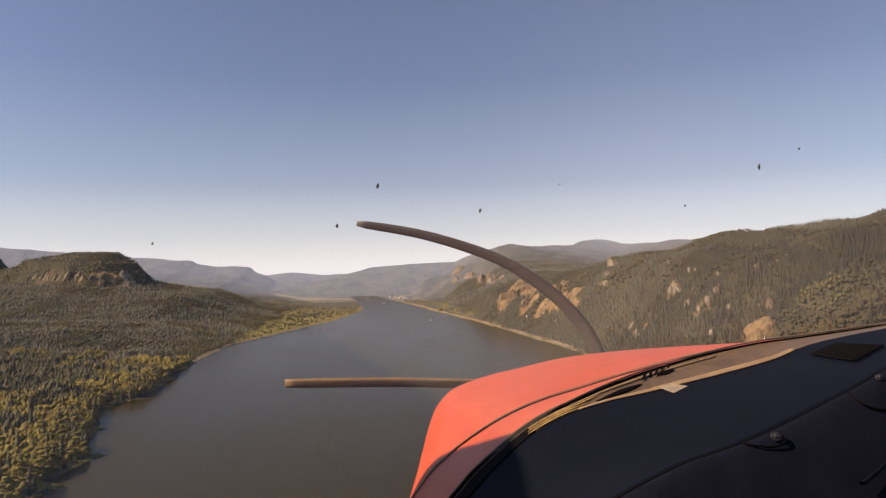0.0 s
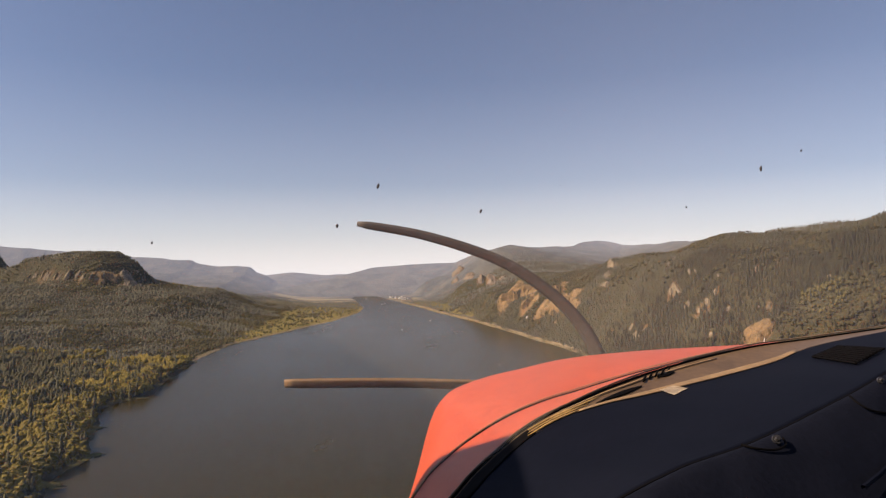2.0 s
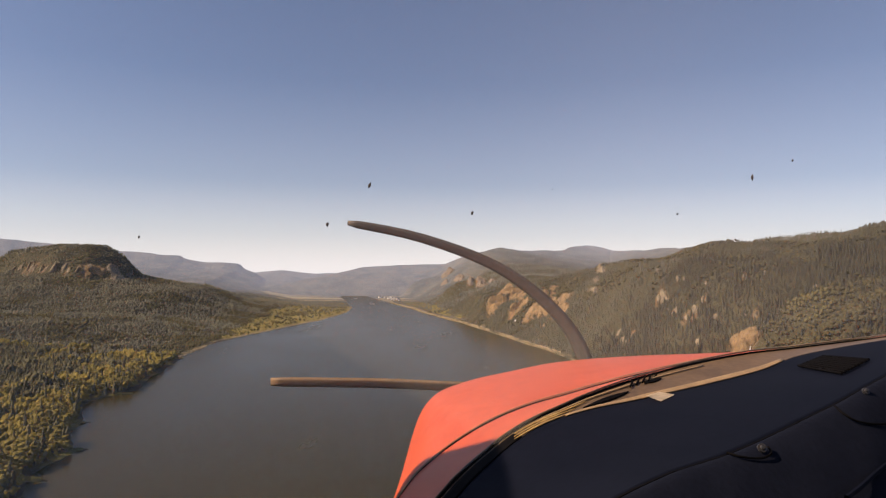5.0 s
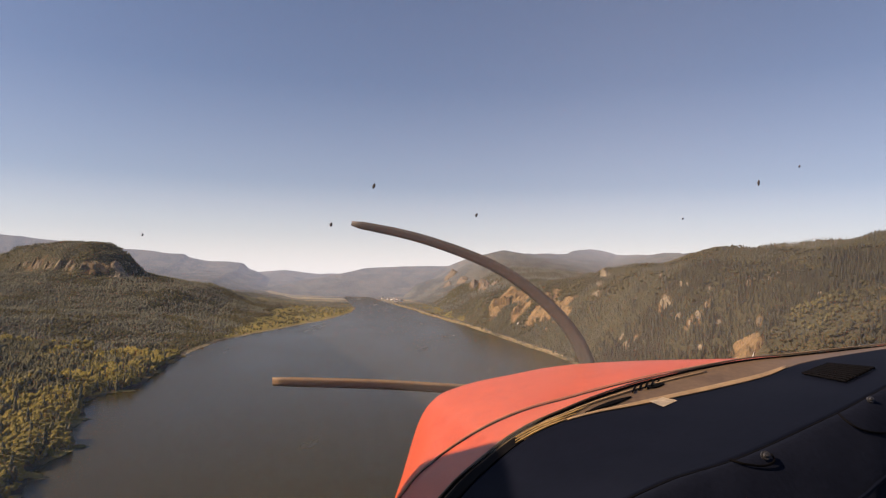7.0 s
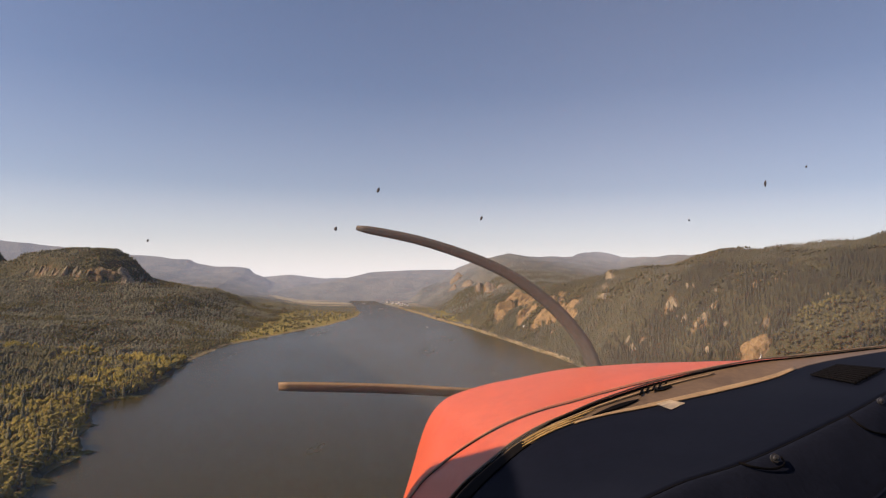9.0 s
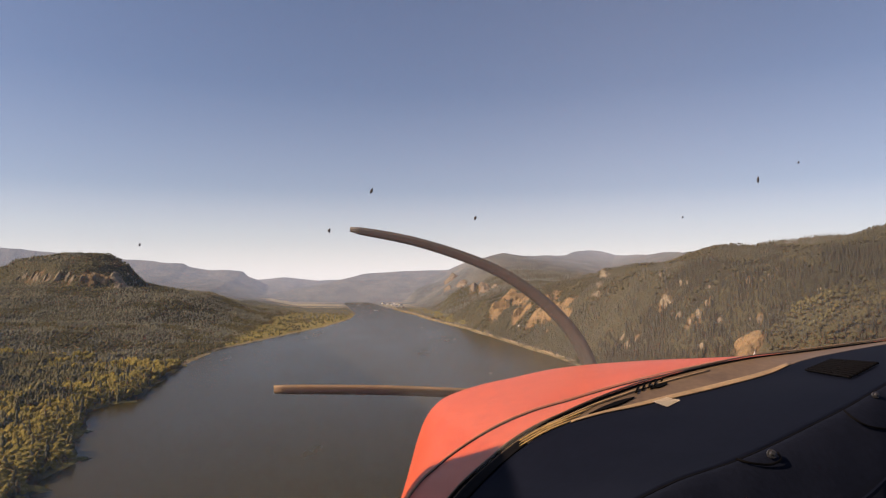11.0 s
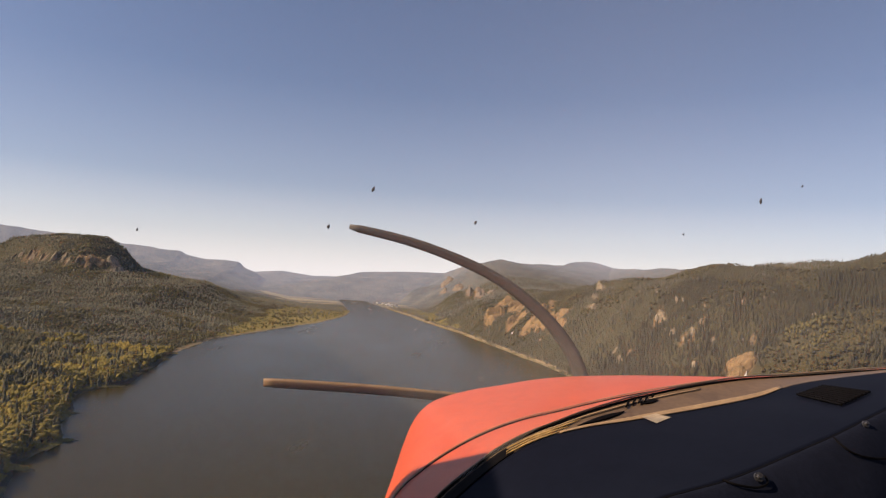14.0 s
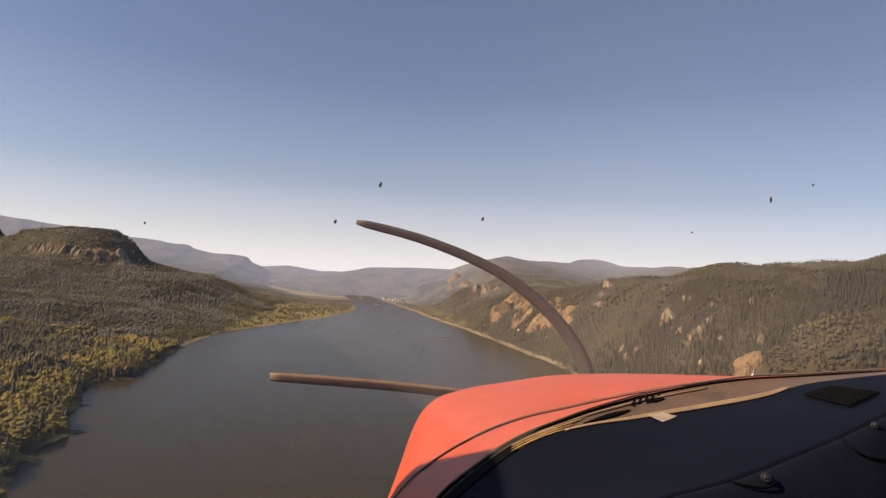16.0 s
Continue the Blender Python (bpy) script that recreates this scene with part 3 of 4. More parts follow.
leafy = 0.22 + np.clip(np.interp(pts[:, 1], [1500, 1900, 2600], [0.6, 1.0, 1.6]) - dl / 170, 0, 1.2) + rough(pts[:, 0], pts[:, 1], 90, 3, 5) * 1.4 + rough(pts[:, 0], pts[:, 1], 260, 2, 8) * 0.5 > np.random.default_rng(6).uniform(0.4, 0.75, len(pts))
firs = pts[~leafy]
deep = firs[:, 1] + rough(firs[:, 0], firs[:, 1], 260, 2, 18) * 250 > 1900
wood("fir_wood", FIRS_MID + CLUMPS[:4], firs[~deep], sizes((~deep).sum(), 6, 10.5, 7), MID_WOOD, "fir forest over the low hills, greyed by painted haze", 3, 1.4)
wood("fir_wood", FIRS_FAR + CLUMPS[:2], firs[deep], sizes(deep.sum(), 5, 9.5, 27), MID_WOOD, "fir forest round the flat-topped hill, paled by painted haze", 23, 1.75)
wood("broadleaf_wood", CLUMPS, pts[leafy], sizes(leafy.sum(), 5, 9.5, 8), OLIVE_LEAF, "yellow-green broadleaved wood on the shelf", 4, 1.4)
# east bank: firs on the slopes with leafy gullies, thinner on the high ground behind the edge
pts = scatter(-60, 2300, 900, 2700, 5.2, 9)
dr = pts[:, 0] - shore_r(pts[:, 1])
pts = thinned(pts, np.where((dr > 380) & (pts[:, 1] < 1900), 0.5, 1.0) * np.where(dr > 800, 0.6, 1.0), 19)
pts = pts[np.hypot((pts[:, 0] - 427) / 17, (pts[:, 1] - 1146) / 30) > 1]          # open ground under the fall
leafy = rough(pts[:, 0], pts[:, 1], 150, 4, 15) * 1.6 + sum(1.1 * np.exp(-((pts[:, 0] - cx) / rx) ** 2 - ((pts[:, 1] - cy) / ry) ** 2) for cx, cy, rx, ry in ((505, 1135, 20, 26), (360, 1700, 60, 80))) > np.random.default_rng(10).uniform(0.1, 0.75, len(pts))
firs = pts[~leafy]
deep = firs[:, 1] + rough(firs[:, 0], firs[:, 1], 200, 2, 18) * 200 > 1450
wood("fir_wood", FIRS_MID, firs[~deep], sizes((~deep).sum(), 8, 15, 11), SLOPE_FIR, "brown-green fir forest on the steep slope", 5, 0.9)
wood("fir_wood", FIRS_FAR, firs[deep], sizes(deep.sum(), 5, 9.5, 17), SLOPE_WOOD, "brown-green fir forest on the farther slope, paled by painted haze", 15, 1.5)
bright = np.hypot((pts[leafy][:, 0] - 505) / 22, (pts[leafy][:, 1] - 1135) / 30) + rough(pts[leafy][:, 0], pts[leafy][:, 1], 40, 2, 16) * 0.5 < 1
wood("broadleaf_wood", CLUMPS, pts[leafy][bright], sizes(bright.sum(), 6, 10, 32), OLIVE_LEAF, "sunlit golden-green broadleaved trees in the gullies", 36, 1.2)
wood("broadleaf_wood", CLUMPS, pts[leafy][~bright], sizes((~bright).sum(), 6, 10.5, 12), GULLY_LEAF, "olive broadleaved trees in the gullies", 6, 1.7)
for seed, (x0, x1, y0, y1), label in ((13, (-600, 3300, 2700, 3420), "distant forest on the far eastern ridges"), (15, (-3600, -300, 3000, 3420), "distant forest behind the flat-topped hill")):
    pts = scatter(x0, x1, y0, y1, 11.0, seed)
    wood("hazed_distant_wood", FIRS_FAR, pts, sizes(len(pts), 6, 10, seed), FAR_WOOD, label, seed, 1.6)
# old firs that stand above the rest
pts = scatter(200, 900, 900, 1500, 22.0, 50)
wood("tall_firs", FIRS_MID, pts, sizes(len(pts), 13, 18, 51), SLOPE_FIR, "tall old firs standing over the slope", 52, 0.8)
pts = scatter(-1300, -340, 660, 1400, 30.0, 53)
wood("tall_firs", FIRS, pts, sizes(len(pts), 20, 27, 54), CONIFER, "tall old firs standing over the west bank wood", 55, 0.8)
# low shrubs scattered over the meadows and flats
rngn = np.random.default_rng(40)
x, y = rngn.uniform(-900, 250, 80000), rngn.uniform(500, 3400, 80000)
mm = cover_of(x, y)[0]
ok = (mm > 0.5) & (rngn.uniform(0, 1, len(x)) < np.where(y < 1200, 0.05, 0.14)) & (rough(x, y, 50, 3, 44) > -0.05)
x, y = x[ok], y[ok]
wood("shrubs", TUFTS, np.stack([x, y, land_height(x, y) - 0.3], -1), rngn.uniform(1.6, 3.6, len(x)), BROADLEAF, "low olive shrubs over the river flats", 41)


# ---------------------------------------------------------------- helpers for things
def part(name, bm, material, parent, label=""):
    """Links a bmesh as one mesh object under a thing or a part."""
    me = bpy.data.meshes.new(name)
    bm.to_mesh(me)
    bm.free()
    me.materials.append(material)
    ob = new(name, me)
    ob.parent = parent
    return tagged(ob, label)


def box(w, d, h, at=(0, 0, 0), bevel=0.0):
    bm = bmesh.new()
    bmesh.ops.create_cube(bm, size=1.0)
    for v in bm.verts:
        v.co = Vector((v.co.x * w + at[0], v.co.y * d + at[1], (v.co.z + 0.5) * h + at[2]))
    if bevel:
        bmesh.ops.bevel(bm, geom=bm.edges[:], offset=bevel, segments=2, affect="EDGES")
    return bm


def rod(p, q, r0, r1, sides=10):
    bm = bmesh.new()
    p, q = Vector(p), Vector(q)
    bmesh.ops.create_cone(bm, cap_ends=True, segments=sides, radius1=r0, radius2=r1, depth=(q - p).length)
    m = Matrix.Translation((p + q) / 2) @ (q - p).to_track_quat("Z", "Y").to_matrix().to_4x4()
    bmesh.ops.transform(bm, matrix=m, verts=bm.verts[:])
    return bm


def ground_at(x, y):
    return float(land_height(np.array(float(x)), np.array(float(y))))


# ---------------------------------------------------------------- bare rock faces
def rock_outcrop(x, y, ax, ay, proud, material, label, k):
    """A broken rock face that follows the slope, blocky and creviced, sunk into the land at its rim."""
    n = 26
    u, v = np.meshgrid(np.linspace(-1.25, 1.25, n), np.linspace(-1.25, 1.25, n))
    px, py = x + u * ax, y + v * ay
    r = np.hypot(u, v) + rough(px, py, max(14, ax * 0.8), 4, 60 + k) * 0.75
    block = np.floor((rough(px * 1.0, py * 0.6, 15, 2, 70 + k) + 1) * 4) / 4
    lift = proud * np.clip(1.05 - r, 0, 0.55) * 1.8 * (0.45 + 0.5 * block) + rough(px, py, 9, 3, 80 + k) * 3.2
    pz = land_height(px, py) + np.where(r < 1.0, lift + 0.4, -4 - 6 * (r - 1.0))
    # pull the face out towards the river where it stands proud
    px = px - np.sign(x) * np.clip(lift, 0, 99) * 0.25
    i = np.arange(n * n).reshape(n, n)
    quads = np.stack([i[:-1, :-1], i[:-1, 1:], i[1:, 1:], i[1:, :-1]], -1).reshape(-1, 4)
    verts = np.stack([px - x, py - y, pz - ground_at(x, y)], -1).reshape(-1, 3)
    ob = new("rock_outcrop", mesh_from("rock_outcrop", verts.tolist(), quads.tolist(), material))
    ob.location = (x, y, ground_at(x, y))
    return tagged(ob, label, "rock", "bare rock faces on the slopes")


k = 0
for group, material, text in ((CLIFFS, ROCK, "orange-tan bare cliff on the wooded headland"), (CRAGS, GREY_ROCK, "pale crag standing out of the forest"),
                              (PINK_CLIFFS, PALE_ROCK, "pinkish cliff high on the slope, paled by painted haze"), (FALL_CLIFF, ROCK, "orange bare cliff beside the waterfall"),
                              (OUTCROPS, GREY_ROCK, "small pale rock outcrop among the firs"), (BUTTE_CLIFF, ROCK, "orange cliff under the flat-topped hill"),
                              (BUTTE_CRAGS, GREY_ROCK, "grey-brown basalt crag under the flat-topped hill")):
    for spot in group:
        rock_outcrop(*spot, material, text, k)
        k += 1


# ---------------------------------------------------------------- waterfall beside the orange cliff
def waterfall(x, y, dx, dy, width):
    root = new("waterfall")
    root.location = (x, y, ground_at(x, y))
    rng = random.Random(8)
    bm = bmesh.new()
    rows = []
    for k in range(14):
        f = k / 13
        px, py = x + f * dx, y + f * dy
        z = ground_at(px, py) + 4.5 - 2 * f
        w = width * (0.7 + 0.5 * f + rng.uniform(-0.15, 0.15))
        rows.append([bm.verts.new((px - x + s * w * 0.75, py - y - s * w * 0.6 - (2.0 if s == 0 else 0), z - root.location.z)) for s in (-0.5, -0.2, 0.0, 0.2, 0.5)])
    for a, b in zip(rows, rows[1:]):
        for i in range(4):
            bm.faces.new((a[i], a[i + 1], b[i + 1], b[i]))
    bmesh.ops.solidify(bm, geom=bm.faces[:], thickness=0.8)
    part("falling_water", bm, FOAM, root)
    bm = bmesh.new()
    bmesh.ops.create_icosphere(bm, subdivisions=2, radius=1.0)
    for v in bm.verts:
        v.co = Vector((v.co.x * 1.6 + dx, v.co.y * 1.6 + dy, v.co.z * 1.5 + ground_at(x + dx, y + dy) + 1.5 - root.location.z)) + Vector((rng.uniform(-.3, .3), rng.uniform(-.3, .3), rng.uniform(-.2, .2)))
    part("spray", bm, FOAM, root)
    return tagged(root, "thin white waterfall beside a bare orange cliff", "waterfall")


waterfall(440, 1165, -13, -24, 1.1)


# ---------------------------------------------------------------- buildings
def house(x, y, w, d, h, turn, wall, roofing, label, group=""):
    root = new("house")
    root.matrix_world = pose(x, y, ground_at(x, y) - 0.2, 0, 0, turn)
    part("wall", box(w, d, h), wall, root)
    bm = bmesh.new()
    e, t = 0.6, h * 0.45
    prof = [(-d / 2 - e, h - 0.15), (0, h + t), (d / 2 + e, h - 0.15), (d / 2 + e, h + 0.15), (0, h + t + 0.3), (-d / 2 - e, h + 0.15)]
    ends = [[bm.verts.new((sx * (w / 2 + e), py, pz)) for py, pz in prof] for sx in (-1, 1)]
    for i in range(6):
        j = (i + 1) % 6
        bm.faces.new((ends[0][i], ends[0][j], ends[1][j], ends[1][i]))
    bm.faces.new(ends[0][::-1])
    bm.faces.new(ends[1])
    roof = part("roof", bm, roofing, root)
    part("chimney", box(0.8, 0.8, 1.6, (w * 0.25, 0.4, h + t * 0.8)), SIDING, roof)
    for sx in (-1, 1):
        bm = bmesh.new()
        g = [bm.verts.new((sx * w / 2, py, pz)) for py, pz in ((-d / 2, h), (d / 2, h), (0, h + t))]
        bm.faces.new(g)
        part("gable", bm, wall, root)
    part("door", box(1.0, 0.12, 2.05, (-w * 0.1, -d / 2 - 0.03, 0.2)), SIDING if wall is WHITE else WHITE, root)
    n = max(2, int(w / 3.5))
    for i in range(n):
        cx = -w / 2 + (i + 0.5) * w / n
        if abs(cx + w * 0.1) > 1.2:
            win = part("window", box(1.5, 0.14, 1.3, (cx, -d / 2 - 0.03, 1.0)), WHITE, root)
            part("pane", box(1.2, 0.06, 1.05, (cx, -d / 2 - 0.09, 1.12)), PANE, win)
    return tagged(root, label, "house", group)


house(-626, 1010, 24, 11, 4.2, 62, SIDING, ROOFING, "long low house with a pale roof among firs")
house(-604, 992, 9, 7, 3.0, 62, SIDING, ROOFING, "small outbuilding with a pale roof in the wood")
for x, y, w, turn in ((-521, 770, 13, 50), (-532, 798, 11, 40), (-545, 745, 10, 70)):
    house(x, y, w, 8, 3.6, turn, SIDING, ROOFING, "brown cottage with a pale roof among trees", "cottages in the west bank wood")
rng = random.Random(12)
for k in range(11):
    y = 3560 + 30 * k + rng.uniform(-12, 12)
    x = float(shore_r(y)) + rng.uniform(25, 95)
    house(x, y, rng.uniform(12, 22), rng.uniform(8, 11), rng.uniform(4, 7), rng.uniform(60, 120), WHITE, rng.choice((ROOFING, DARK_ROOF)), "white village house on the river flat", "village houses on the far bank")
house(216, 1986, 10, 8, 4.5, 70, WHITE, DARK_ROOF, "white cabin alone on the wooded slope")


# ---------------------------------------------------------------- channel marker standing in the river
def channel_marker(x, y):
    root = new("channel_marker")
    root.location = (x, y, -0.3)
    bm = rod((0, 0, -0.4), (0, 0, 0.9), 1.5, 1.5, 20)
    bmesh.ops.bevel(bm, geom=[e for e in bm.edges if len(e.link_faces) == 2 and abs(e.verts[0].co.z - e.verts[1].co.z) < 1e-4], offset=0.15, segments=2, affect="EDGES")
    part("float", bm, WHITE, root)
    for k in range(4):
        a = math.pi / 4 + k * math.pi / 2
        part("leg", rod((math.cos(a) * 1.1, math.sin(a) * 1.1, 0.8), (math.cos(a) * 0.35, math.sin(a) * 0.35, 5.2), 0.12, 0.1, 8), WHITE, root)
    for k in range(2):
        part("dayboard", box(1.9, 0.1, 2.6, (0, -0.75 if k else 0.75, 2.2), 0.03), WHITE, root, "white dayboard panel")
    lamp = part("lantern", rod((0, 0, 5.2), (0, 0, 6.2), 0.4, 0.3, 12), WHITE, root)
    part("lamp_cap", rod((0, 0, 6.2), (0, 0, 6.5), 0.42, 0.1, 12), STEEL, lamp)
    return tagged(root, "white channel marker afloat on the river", "buoy")


channel_marker(-12, 1054)


# ---------------------------------------------------------------- road and railway along the east bank
def strip(name, offset, width, lift, material, label, y0, y1, step):
    """A low banked strip that keeps its distance from the shore."""
    ys_ = np.arange(y0, y1, step)
    xs_ = shore_r(ys_)
    xs_ = np.convolve(np.pad(xs_, 6, mode="edge"), np.ones(13) / 13, mode="valid") + offset
    verts, faces = [], []
    for x, y in zip(xs_, ys_):
        z = max(ground_at(x, y), 2.0) + lift
        verts += [(x - width / 2 - 2.5, y, z - 4.0), (x - width / 2, y, z), (x + width / 2, y, z), (x + width / 2 + 2.5, y, z - 4.0)]
    for i in range(len(ys_) - 1):
        for j in range(3):
            faces.append((i * 4 + j, i * 4 + j + 1, i * 4 + j + 5, i * 4 + j + 4))
    return tagged(new(name, mesh_from(name, verts, faces, material)), label, "road", kind="structure")


strip("railway_bank", 10, 3.2, 1.6, GRAVEL, "pale gravel railway bank along the shore", 900, 3500, 12)
strip("road", 21, 6.5, 1.2, ASPHALT, "two-lane road at the foot of the slope", 900, 3500, 12)


# ---------------------------------------------------------------- a bare sandbar far up the river
def sandbar(x, y, length, width):
    bm = bmesh.new()
    bmesh.ops.create_icosphere(bm, subdivisions=3, radius=1.0)
    for v in bm.verts:
        q = 1 + 0.25 * math.sin(3 * math.atan2(v.co.y, v.co.x))
        v.co = Vector((v.co.x * length / 2 * q, v.co.y * width / 2 * q, v.co.z * 0.9 - 0.2))
    me = bpy.data.meshes.new("sandbar")
    bm.to_mesh(me)
    bm.free()
    me.materials.append(GRAVEL)
    ob = new("sandbar", me)
    ob.location = (x, y, 0)
    return tagged(ob, "bare pale sandbar lying in the river", "sandbar")


sandbar(-470, 4040, 70, 12)


# ---------------------------------------------------------------- grassy spits along the west shore
MARSH = mat_plain("marsh_grass", (0.15, 0.14, 0.04), (0.26, 0.22, 0.065), 0.3, 0.95)


def marsh_spit(x, y, length, width, turn, seed):
    """A low tongue of land running out into the river, covered with tufts of reed."""
    rng = random.Random(seed)
    root = new("marsh_spit")
    root.matrix_world = pose(x, y, 0, 0, 0, turn)
    bm = bmesh.new()
    bmesh.ops.create_icosphere(bm, subdivisions=3, radius=1.0)
    for v in bm.verts:
        q = 1 + 0.22 * math.sin(3 * math.atan2(v.co.y, v.co.x) + seed) + 0.1 * math.sin(7 * math.atan2(v.co.y, v.co.x))
        v.co = Vector((v.co.x * length / 2 * q, v.co.y * width / 2 * q, v.co.z * 0.9 - 0.1))
    part("mud_bank", bm, LAND, root)
    bm = bmesh.new()
    for k in range(260):
        a, r = rng.uniform(0, 2 * math.pi), math.sqrt(rng.random()) * 0.95
        c = Vector((math.cos(a) * r * length / 2, math.sin(a) * r * width / 2, 0.4))
        h, w = rng.uniform(0.9, 2.2), rng.uniform(0.5, 1.1)
        ring = [bm.verts.new(c + Vector((w * math.cos(q), w * math.sin(q), 0))) for q in (0, 1.57, 3.14, 4.71)]
        top = bm.verts.new(c + Vector((rng.uniform(-0.3, 0.3), rng.uniform(-0.3, 0.3), h)))
        for q in range(4):
            bm.faces.new((ring[q], ring[(q + 1) % 4], top))
    part("reeds", bm, MARSH, root, "yellow-green reeds")
    return tagged(root, "low grassy spit running out into the river", "spit", "grassy spits along the west shore")


for k, (x, y, length, width, turn) in enumerate(((-362, 880, 46, 13, 12), (-412, 985, 34, 10, 20), (-345, 800, 40, 14, -10), (-440, 1150, 44, 8, 8), (-500, 1480, 40, 10, 40))):
    marsh_spit(x, y, length, width, turn, k)


# ---------------------------------------------------------------- single trees along the near west shore
def leafy_tree(rng):
    """A broadleaved tree of height 1: a forked trunk and a crown of many small leaf masses with gaps."""
    root = new("broadleaf_tree")
    bm = rod((0, 0, -0.03), (0.01, 0, 0.42), 0.028, 0.017, 6)
    for k in range(4):
        a = k * 1.6 + rng.uniform(-0.4, 0.4)
        limb = rod((0, 0, 0.2 + 0.05 * k), (math.cos(a) * 0.22, math.sin(a) * 0.22, 0.5 + 0.06 * k), 0.014, 0.005, 5)
        tmp = bpy.data.meshes.new("limb")
        limb.to_mesh(tmp)
        limb.free()
        bm.from_mesh(tmp)
        bpy.data.meshes.remove(tmp)
    part("trunk", bm, BARK, root)
    pieces = []
    for k in range(17):
        a, z = k * 2.4 + rng.uniform(-0.5, 0.5), 0.16 + 0.74 * ((k * 0.618) % 1)
        r = 0.24 * math.sin(math.pi * min(0.98, (z - 0.02) / 1.0)) ** 0.7 * rng.uniform(0.55, 1.1)
        pieces.append((lump(rng, rng.uniform(0.08, 0.13), rng.uniform(0.14, 0.24), 6, 2), (r * math.cos(a), r * math.sin(a), z)))
    pieces.append((lump(rng, 0.17, 0.6, 6, 3), (0, 0, 0.25)))
    v, f = joined(pieces)
    ob = new("crown", mesh_from("crown", v.tolist(), f.tolist(), BROADLEAF))
    ob.parent = root
    return tagged(root, "rounded yellow-green broadleaved tree beside the water", "tree", "shoreline trees on the west bank")


def fir_tree(rng):
    """A fir of height 1 with a bare foot and ragged whorls."""
    root = new("fir_tree")
    part("trunk", rod((0, 0, -0.03), (0, 0, 0.9), 0.016, 0.003, 6), BARK, root)
    v, f = conifer(rng, 7, 9)
    ob = new("crown", mesh_from("crown", v.tolist(), f.tolist(), CONIFER))
    ob.parent = root
    return tagged(root, "dark green fir standing near the river bank", "tree", "shoreline firs on the west bank")


rng = random.Random(21)
models = [leafy_tree(rng) for _ in range(5)] + [fir_tree(rng) for _ in range(3)]
spots, tries = [], 0
while len(spots) < 290 and tries < 9000:
    tries += 1
    y = rng.uniform(680, 1330)
    d = rng.uniform(2.5, 35)
    x = float(shore_l(y)) - d
    m_, r_, s_ = (float(w) for w in cover_of(np.array(x), np.array(y)))
    if m_ > 0.3 and rng.random() > (0.8 if d < 9 else 0.03) or ground_at(x, y) < 0.5:
        continue
    if any((x - a) ** 2 + (y - b) ** 2 < 30 for a, b, _ in spots):
        continue
    spots.append((x, y, d))
used = set()
for x, y, d in spots:
    k = rng.randrange(5) if rng.random() < 0.82 else 5 + rng.randrange(3)
    h = (rng.uniform(6, 11) if d < 8 else rng.uniform(10.5, 18)) if k < 5 else rng.uniform(15, 22)
    m = pose(x, y, ground_at(x, y) - 0.1, 0, 0, rng.uniform(0, 360))
    ob = models[k] if k not in used else copy_thing(models[k], m)
    used.add(k)
    ob.matrix_basis = m
    ob.scale = (h * rng.uniform(1.15, 1.6) * (1 if k < 5 else 0.8),) * 2 + (h,)


# ---------------------------------------------------------------- the aircraft round the camera
PAINT = mat_plain("sun_faded_red_paint", (0.44, 0.070, 0.024), (0.53, 0.095, 0.034), 3.0, 0.5)
PAINT.node_tree.nodes["Principled BSDF"].inputs["Specular IOR Level"].default_value = 0.25
VINYL = mat_plain("black_vinyl", (0.0024, 0.0040, 0.0108), (0.0040, 0.0058, 0.0140), 8.0, 0.75)
VINYL.node_tree.nodes["Principled BSDF"].inputs["Specular IOR Level"].default_value = 0.06
COVER = mat_plain("black_cover_cloth", (0.0036, 0.0056, 0.0135), (0.0060, 0.0084, 0.0180), 14.0, 0.85, relief=0.002)
COVER.node_tree.nodes["Principled BSDF"].inputs["Specular IOR Level"].default_value = 0.08
RUBBER = mat_plain("black_rubber", (0.0022, 0.0022, 0.003), (0.004, 0.004, 0.005), 20.0, 0.8)
RUBBER.node_tree.nodes["Principled BSDF"].inputs["Specular IOR Level"].default_value = 0.05
DECK = mat_plain("brown_deck", (0.085, 0.058, 0.034), (0.15, 0.105, 0.06), 9.0, 0.5)
# tan and gold tones that paint sunlight and its glint on the cockpit edges
TAN = mat_plain("painted_sun_tan", (0.22, 0.155, 0.085), (0.34, 0.245, 0.135), 14.0, 0.55)
GOLD = mat_plain("painted_sun_glint", (0.20, 0.115, 0.03), (0.78, 0.52, 0.16), 60.0, 0.4, 0.5)
BLADE = mat_plain("dark_propeller_paint", (0.044, 0.038, 0.034), (0.068, 0.058, 0.052), 4.0, 0.6)
# tan-brown tone for the second blade
BLADE_TAN = mat_plain("tan_propeller_face", (0.15, 0.10, 0.055), (0.21, 0.14, 0.075), 4.0, 0.7)
DULL_STEEL = mat_plain("dull_steel", (0.06, 0.065, 0.075), (0.13, 0.135, 0.15), 90.0, 0.4, 0.8)
CARD = mat_plain("pale_card", (0.50, 0.43, 0.34), (0.60, 0.53, 0.43), 6.0, 0.6)
INSECT = mat_plain("dried_insect", (0.06, 0.06, 0.07), (0.11, 0.11, 0.125), 40.0, 0.9)
CREAM = mat_plain("cream_cabin_lining", (0.42, 0.40, 0.36), (0.52, 0.50, 0.45), 4.0, 0.8)

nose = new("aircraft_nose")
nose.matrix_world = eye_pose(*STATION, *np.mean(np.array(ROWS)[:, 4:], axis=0))


